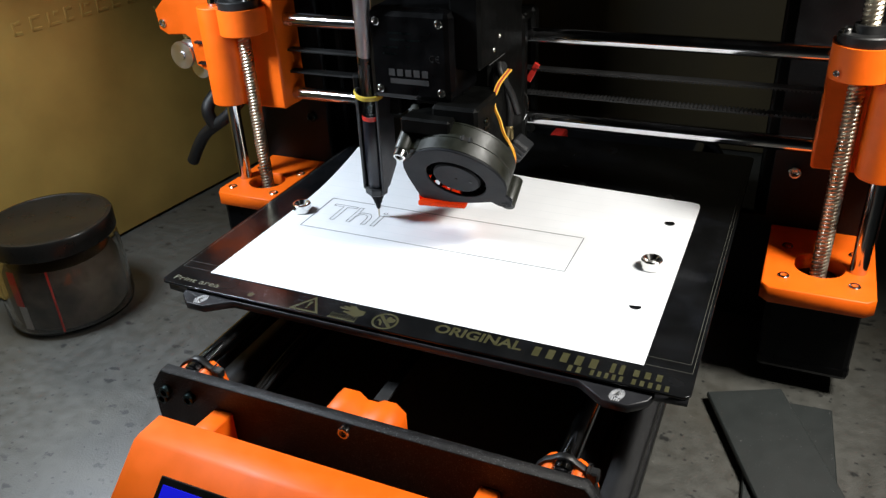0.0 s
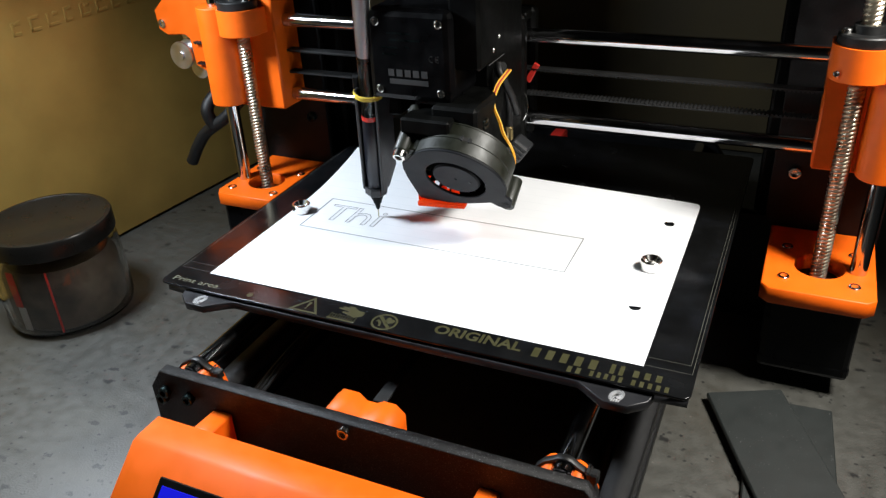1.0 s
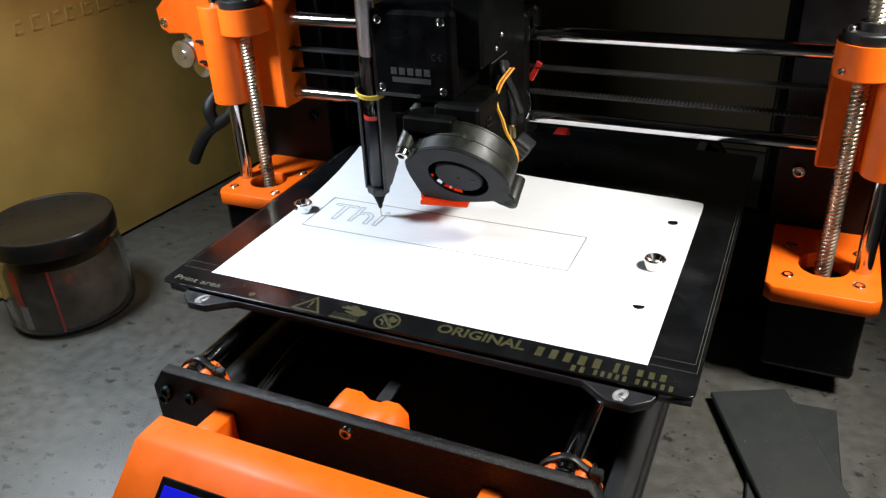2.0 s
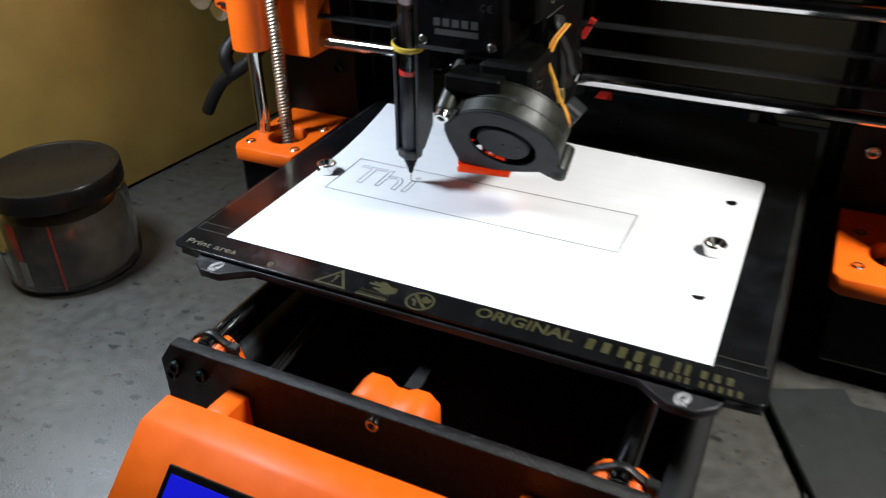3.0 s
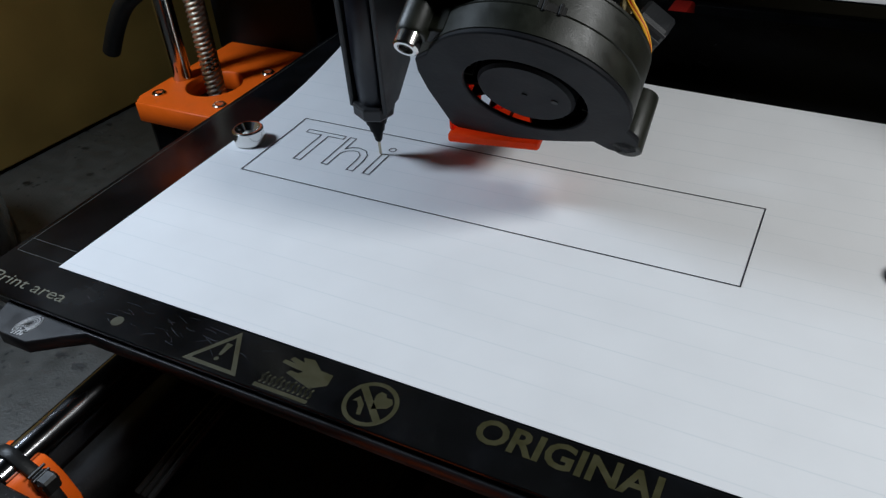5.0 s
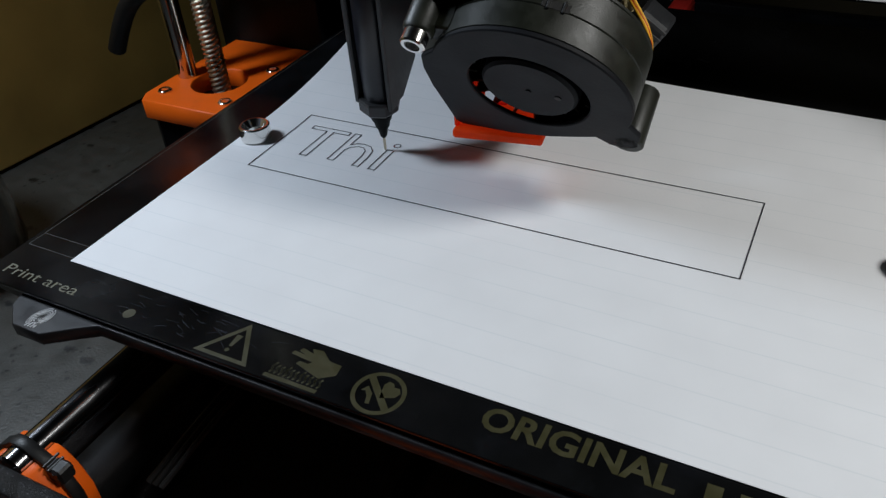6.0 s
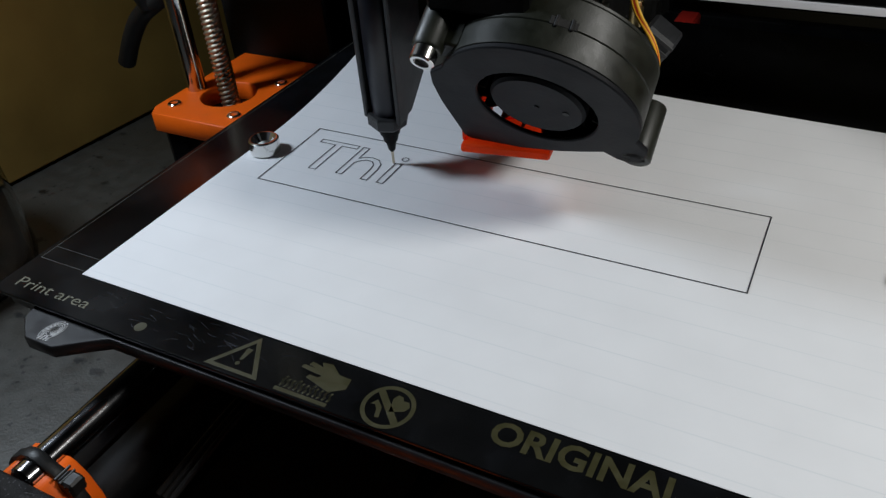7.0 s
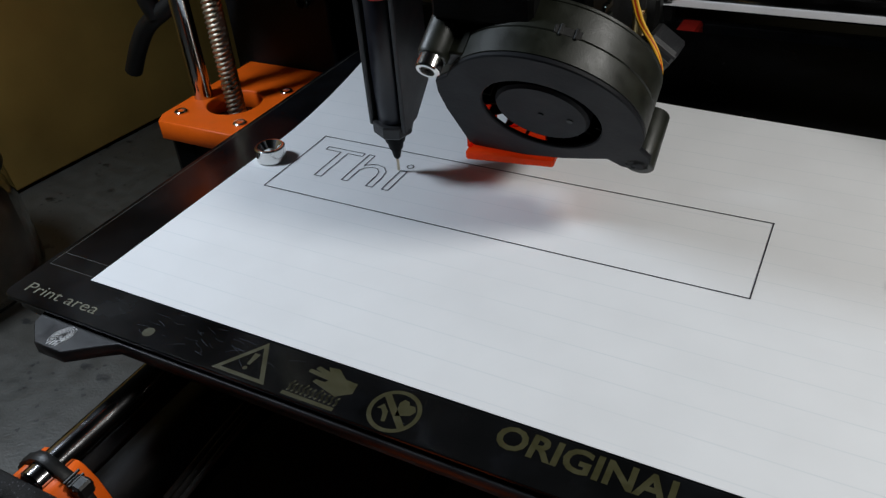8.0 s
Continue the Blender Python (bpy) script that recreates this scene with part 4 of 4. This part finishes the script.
# hot surface pictogram, kept as plain shapes
lobes = [plate([(-0.0272, 0.0065), (-0.0200, 0.0045), (-0.0168, 0.0068), (-0.0172, 0.0098), (-0.0205, 0.0100), (-0.0235, 0.0122), (-0.0262, 0.0118), (-0.0252, 0.0106), (-0.0283, 0.0112), (-0.0288, 0.0102), (-0.0265, 0.0096), (-0.0298, 0.0098), (-0.0300, 0.0088), (-0.0268, 0.0084), (-0.0240, 0.0082), (-0.0246, 0.0074), (-0.0268, 0.0074)], [], B, B + 0.00006, 0.00001)]
waves = [strip([(-0.0312 + 0.00125 * k + 0.00025 * math.sin(j * 1.6), 0.0022 + 0.00055 * j) for j in range(5 + (k % 3 == 0))], 0.00045, B, 0.00006) for k in range(11)]
part("hot_surface_mark", join(*lobes, *waves, plate([(-0.0320, 0.0006), (-0.0182, 0.0006), (-0.0182, 0.0016), (-0.0320, 0.0016)], [], B, B + 0.00006, 0.00001)), GOLD, sheet, "gold hot surface mark")
# round prohibition mark
ccx, ccy = -0.0057, 0.0062
part("round_mark", join(plate(circle(ccx, ccy, 0.0060, 36), [circle(ccx, ccy, 0.0050, 36)], B, B + 0.00006, 0.00001),
                        plate([(ccx - 0.0041, ccy + 0.0030), (ccx - 0.0030, ccy + 0.0041), (ccx + 0.0041, ccy - 0.0030), (ccx + 0.0030, ccy - 0.0041)], [], B, B + 0.00006, 0.00001),
                        plate([(ccx + 0.0008, ccy - 0.0012), (ccx + 0.0038, ccy + 0.0002), (ccx + 0.0044, ccy + 0.0016), (ccx + 0.0036, ccy + 0.0028), (ccx + 0.0023, ccy + 0.0027), (ccx + 0.0018, ccy + 0.0036), (ccx + 0.0006, ccy + 0.0038), (ccx - 0.0001, ccy + 0.0026)], [], B, B + 0.00006, 0.00001),
                        plate([(ccx - 0.0040, ccy - 0.0006), (ccx - 0.0030, ccy + 0.0010), (ccx - 0.0012, ccy - 0.0006), (ccx - 0.0004, ccy - 0.0034), (ccx - 0.0013, ccy - 0.0036), (ccx - 0.0020, ccy - 0.0016), (ccx - 0.0030, ccy - 0.0004)], [], B, B + 0.00006, 0.00001)), GOLD, sheet, "gold round mark")
sheet_text("ORIGINAL", 0.0170, 0.0560, 0.0066, 0.0060, GOLD, 0.00023)


def word_bars(x0, x1, y0, y1, n):
    w = (x1 - x0) / n
    part("word_bar", join(*[box(x0 + w * (k + 0.12), x0 + w * (k + 0.62), y0, y1, B, B + 0.00006, 0) for k in range(n)]), GOLD, sheet)


word_bars(0.0602, 0.0895, 0.0052, 0.0114, 5)
word_bars(0.0922, 0.0992, 0.0052, 0.0114, 2)
word_bars(0.1010, 0.1140, 0.0060, 0.0102, 3)
word_bars(0.0765, 0.0835, 0.0006, 0.0044, 2)
word_bars(0.0855, 0.0995, 0.0010, 0.0044, 5)
word_bars(0.1015, 0.1170, 0.0010, 0.0044, 5)

# ---------------------------------------------------------------- paper
PX0, PX1, PY0, PY1 = -0.1058, 0.1042, 0.0137, 0.1622


def paper_z(x, y):
    u = (x - PX0) / (PX1 - PX0)
    lift = max(0.0, (y - 0.098) / 0.064)
    return B + 0.0004 + (0.0085 * (1 - u) ** 2 + 0.0028 * u * (1 - u) * 2 + 0.0012 * u * u) * lift ** 1.8 + 0.0002 * math.sin(9 * u) * lift


def paper_sheet():
    nx, ny = 90, 64
    bm = bmesh.new()
    g = [[bm.verts.new((PX0 + (PX1 - PX0) * i / nx, PY0 + (PY1 - PY0) * j / ny + 0.0004 * math.sin(5.0 * i / nx) * (j == ny), 0)) for i in range(nx + 1)] for j in range(ny + 1)]
    for j in range(ny):
        for i in range(nx):
            bm.faces.new((g[j][i], g[j][i + 1], g[j + 1][i + 1], g[j + 1][i]))
    for hx, hy in ((0.0923, 0.0537), (0.0923, 0.1352)):
        gone = [f for f in bm.faces if abs(f.calc_center_median().x - hx) < 0.0036 and abs(f.calc_center_median().y - hy) < 0.0036]
        rim = {v for f in gone for v in f.verts if any(g not in gone for g in v.link_faces)}
        bmesh.ops.delete(bm, geom=gone, context="FACES_ONLY")
        bmesh.ops.delete(bm, geom=[e for e in bm.edges if not e.link_faces], context="EDGES")
        around = sorted(((math.atan2(v.co.y - hy, v.co.x - hx), v) for v in rim if v.is_valid), key=lambda q: q[0])
        inside = [(-math.pi + 2 * math.pi * (k + 0.5) / 24, bm.verts.new((hx + 0.0026 * math.cos(-math.pi + 2 * math.pi * (k + 0.5) / 24), hy + 0.0026 * math.sin(-math.pi + 2 * math.pi * (k + 0.5) / 24), 0))) for k in range(24)]
        a, b = 0, 0
        while a < len(around) or b < 24:
            va, vb = around[a % len(around)][1], inside[b % 24][1]
            next_a = around[a + 1][0] if a + 1 < len(around) else around[(a + 1) % len(around)][0] + 2 * math.pi
            next_b = inside[b + 1][0] if b + 1 < 24 else inside[(b + 1) % 24][0] + 2 * math.pi
            if b >= 24 or (a < len(around) and next_a <= next_b):
                bm.faces.new((va, around[(a + 1) % len(around)][1], vb))
                a += 1
            else:
                bm.faces.new((va, inside[(b + 1) % 24][1], vb))
                b += 1
    bmesh.ops.delete(bm, geom=[v for v in bm.verts if not v.link_faces], context="VERTS")
    for v in bm.verts:
        near = max(0.0, 1 - math.hypot(PX1 - v.co.x, PY1 - v.co.y) / 0.006)
        v.co.x -= 0.0011 * near * near
        v.co.y -= 0.0011 * near * near
        v.co.z = paper_z(v.co.x, v.co.y)
    bmesh.ops.solidify(bm, geom=bm.faces[:], thickness=0.00012)
    return bm


paper = root("paper_sheet", (0, 0.088, B), "white ruled paper with two punched holes, curling at the back", "paper")
part("sheet_of_paper", paper_sheet(), PAPER, paper, smooth=True)
PZ = B + 0.0004 + 0.00013
for hx, hy in ((0.0923, 0.0537), (0.0923, 0.1352)):
    a0 = 15 if hy < 0.1 else 60
    flap = plate(circle(hx, hy, 0.0027, 16, a0, a0 + (180 if hy < 0.1 else 100)), [], 0, 0.0001, 0)
    for v in flap.verts:
        v.co.z += paper_z(hx, hy) + 0.00002 + 0.25 * max(0.0, hy + 0.0012 - v.co.y)
    part("punched_flap", flap, PAPER, paper)
BX0, BX1, BY0, BY1 = -0.0916, 0.0552, 0.0718, 0.1063


def draped(points, width, closed=False):
    """An inked line that follows the paper."""
    pts = list(points) + ([points[0]] if closed else [])
    fine = []
    for (xa, ya), (xb, yb) in zip(pts, pts[1:]):
        n = max(1, int(math.hypot(xb - xa, yb - ya) / 0.006))
        fine += [(xa + (xb - xa) * k / n, ya + (yb - ya) * k / n) for k in range(n)]
    fine.append(pts[-1])
    bm = strip(fine, width, 0.0, 0.00004)
    for v in bm.verts:
        v.co.z += paper_z(v.co.x, v.co.y) + 0.00013
    return bm


part("drawn_frame", draped([(BX0, BY0), (BX1, BY0), (BX1, BY1), (BX0, BY1)], 0.00032, True), INK, paper, "thin drawn rectangle")
IW = 0.00026
part("letter_outline", draped([(-0.0862, 0.1006), (-0.0719, 0.1006), (-0.0719, 0.0987), (-0.0776, 0.0987), (-0.0776, 0.0830), (-0.0802, 0.0830), (-0.0802, 0.0987), (-0.0862, 0.0987)], IW, True), INK, paper, "outlined letter T")
arch = [(-0.0702, 0.0836), (-0.0702, 0.1005), (-0.0680, 0.1005), (-0.0680, 0.0938), (-0.0664, 0.0951), (-0.0640, 0.0957), (-0.0611, 0.0950), (-0.0592, 0.0928), (-0.0586, 0.0895), (-0.0586, 0.0832), (-0.0609, 0.0832),
        (-0.0609, 0.0893), (-0.0614, 0.0920), (-0.0629, 0.0936), (-0.0648, 0.0937), (-0.0668, 0.0926), (-0.0680, 0.0908), (-0.0680, 0.0836)]
part("letter_outline", draped(arch, IW, True), INK, paper, "outlined letter h")
part("letter_outline", draped([(-0.0552, 0.0832), (-0.0552, 0.0952), (-0.0529, 0.0952), (-0.0529, 0.0832)], IW, True), INK, paper, "outlined letter i")
part("letter_outline", draped(circle(-0.0534, 0.0984, 0.0011, 12), IW, True), INK, paper)

# ---------------------------------------------------------------- magnets
def magnet(x, y):
    m = root("ring_magnet", (0, 0, 0), "small shiny nickel ring magnet with countersunk hole on the paper", "magnet", "magnets on the paper")
    part("ring", lathe([(0.0023, 0.0), (0.0046, 0), (0.0050, 0.0004), (0.0050, 0.0046), (0.0046, 0.0050), (0.0041, 0.0050), (0.0023, 0.0028), (0.0023, 0.0)], 40), NICKEL, m, smooth=True)
    m.matrix_basis = Matrix.Translation((x, y, PZ))
    return m


mag = magnet(-0.0998, 0.0868)
copy_thing(mag, Matrix.Translation((0.0922, 0.0885, PZ)))

# ---------------------------------------------------------------- jar
jar = root("plastic_jar", (-0.2555, 0.0460, 0), "clear plastic jar with a glossy black screw lid", "jar")
JC = (-0.2555, 0.0460, 0)
JR = 0.0355
JB = 0.0374
part("jar_body", lathe([(0, 0.0006), (JB - 0.005, 0.0006), (JB - 0.0010, 0.003), (JB, 0.007), (JB - 0.0002, 0.026), (JR + 0.0006, 0.046), (JR - 0.002, 0.050), (JR - 0.0035, 0.056), (JR - 0.0055, 0.056), (JR - 0.0035, 0.049), (JR - 0.0012, 0.045),
                             (JB - 0.0018, 0.026), (JB - 0.0016, 0.007), (JB - 0.0026, 0.004), (JB - 0.006, 0.0026), (0, 0.0026)], 56, JC), GLASS, jar, "clear plastic body", True)
part("contents", lathe([(0, 0.003), (JB - 0.007, 0.003), (JB - 0.0040, 0.007), (JB - 0.0044, 0.036), (JB - 0.008, 0.042), (0.012, 0.038), (0, 0.042)], 40, JC), JARFILL, jar, "dark loose contents", True)
for a0, m, h0, h1 in ((-88, RED, 0.022, 0.045), (-86, SILVERPRINT, 0.006, 0.0218), (-52, RED, 0.004, 0.045)):
    ax = radians(a0)
    part("plastic_strip", moved(box(-0.0025 if a0 != -52 else -0.0006, 0.0025 if a0 != -52 else 0.0006, -0.0004, 0.0004, h0, h1, 0.0002), Matrix.Translation((JC[0] + (JB - 0.0030) * math.cos(ax), JC[1] + (JB - 0.0030) * math.sin(ax), 0)) @ Matrix.Rotation(ax + math.pi / 2, 4, "Z")), m, jar)
lid_profile = [(0, 0.0565), (JR - 0.002, 0.0565), (JR - 0.0015, 0.0520), (JR + 0.0008, 0.0520), (JR + 0.0012, 0.0525), (JR + 0.0012, 0.0620), (JR + 0.0005, 0.0632), (JR - 0.0018, 0.0634), (JR - 0.0026, 0.0628), (0, 0.0628)]
part("lid", lathe(lid_profile, 72, JC), LID, jar, "glossy black screw lid", True)

# ---------------------------------------------------------------- black plates on the table
def flat_plate(x, y, z, turn, w, l, t, label):
    r = root("flat_bar", (x, y, z), label, "flat bar", "black bars on the table")
    b = box(0, w, -l, 0, 0, t, 0.0006)
    part("bar", moved(b, Matrix.Translation((x, y, z)) @ Matrix.Rotation(radians(turn), 4, "Z")), SLATE, r)
    return r


flat_plate(0.1242, 0.0932, 0.0026, 24.5, 0.0370, 0.165, 0.0030, "black textured flat bar lying across another bar")
flat_plate(0.1430, 0.1016, 0.0, 3.5, 0.0388, 0.150, 0.0025, "black textured flat bar flat on the tabletop")
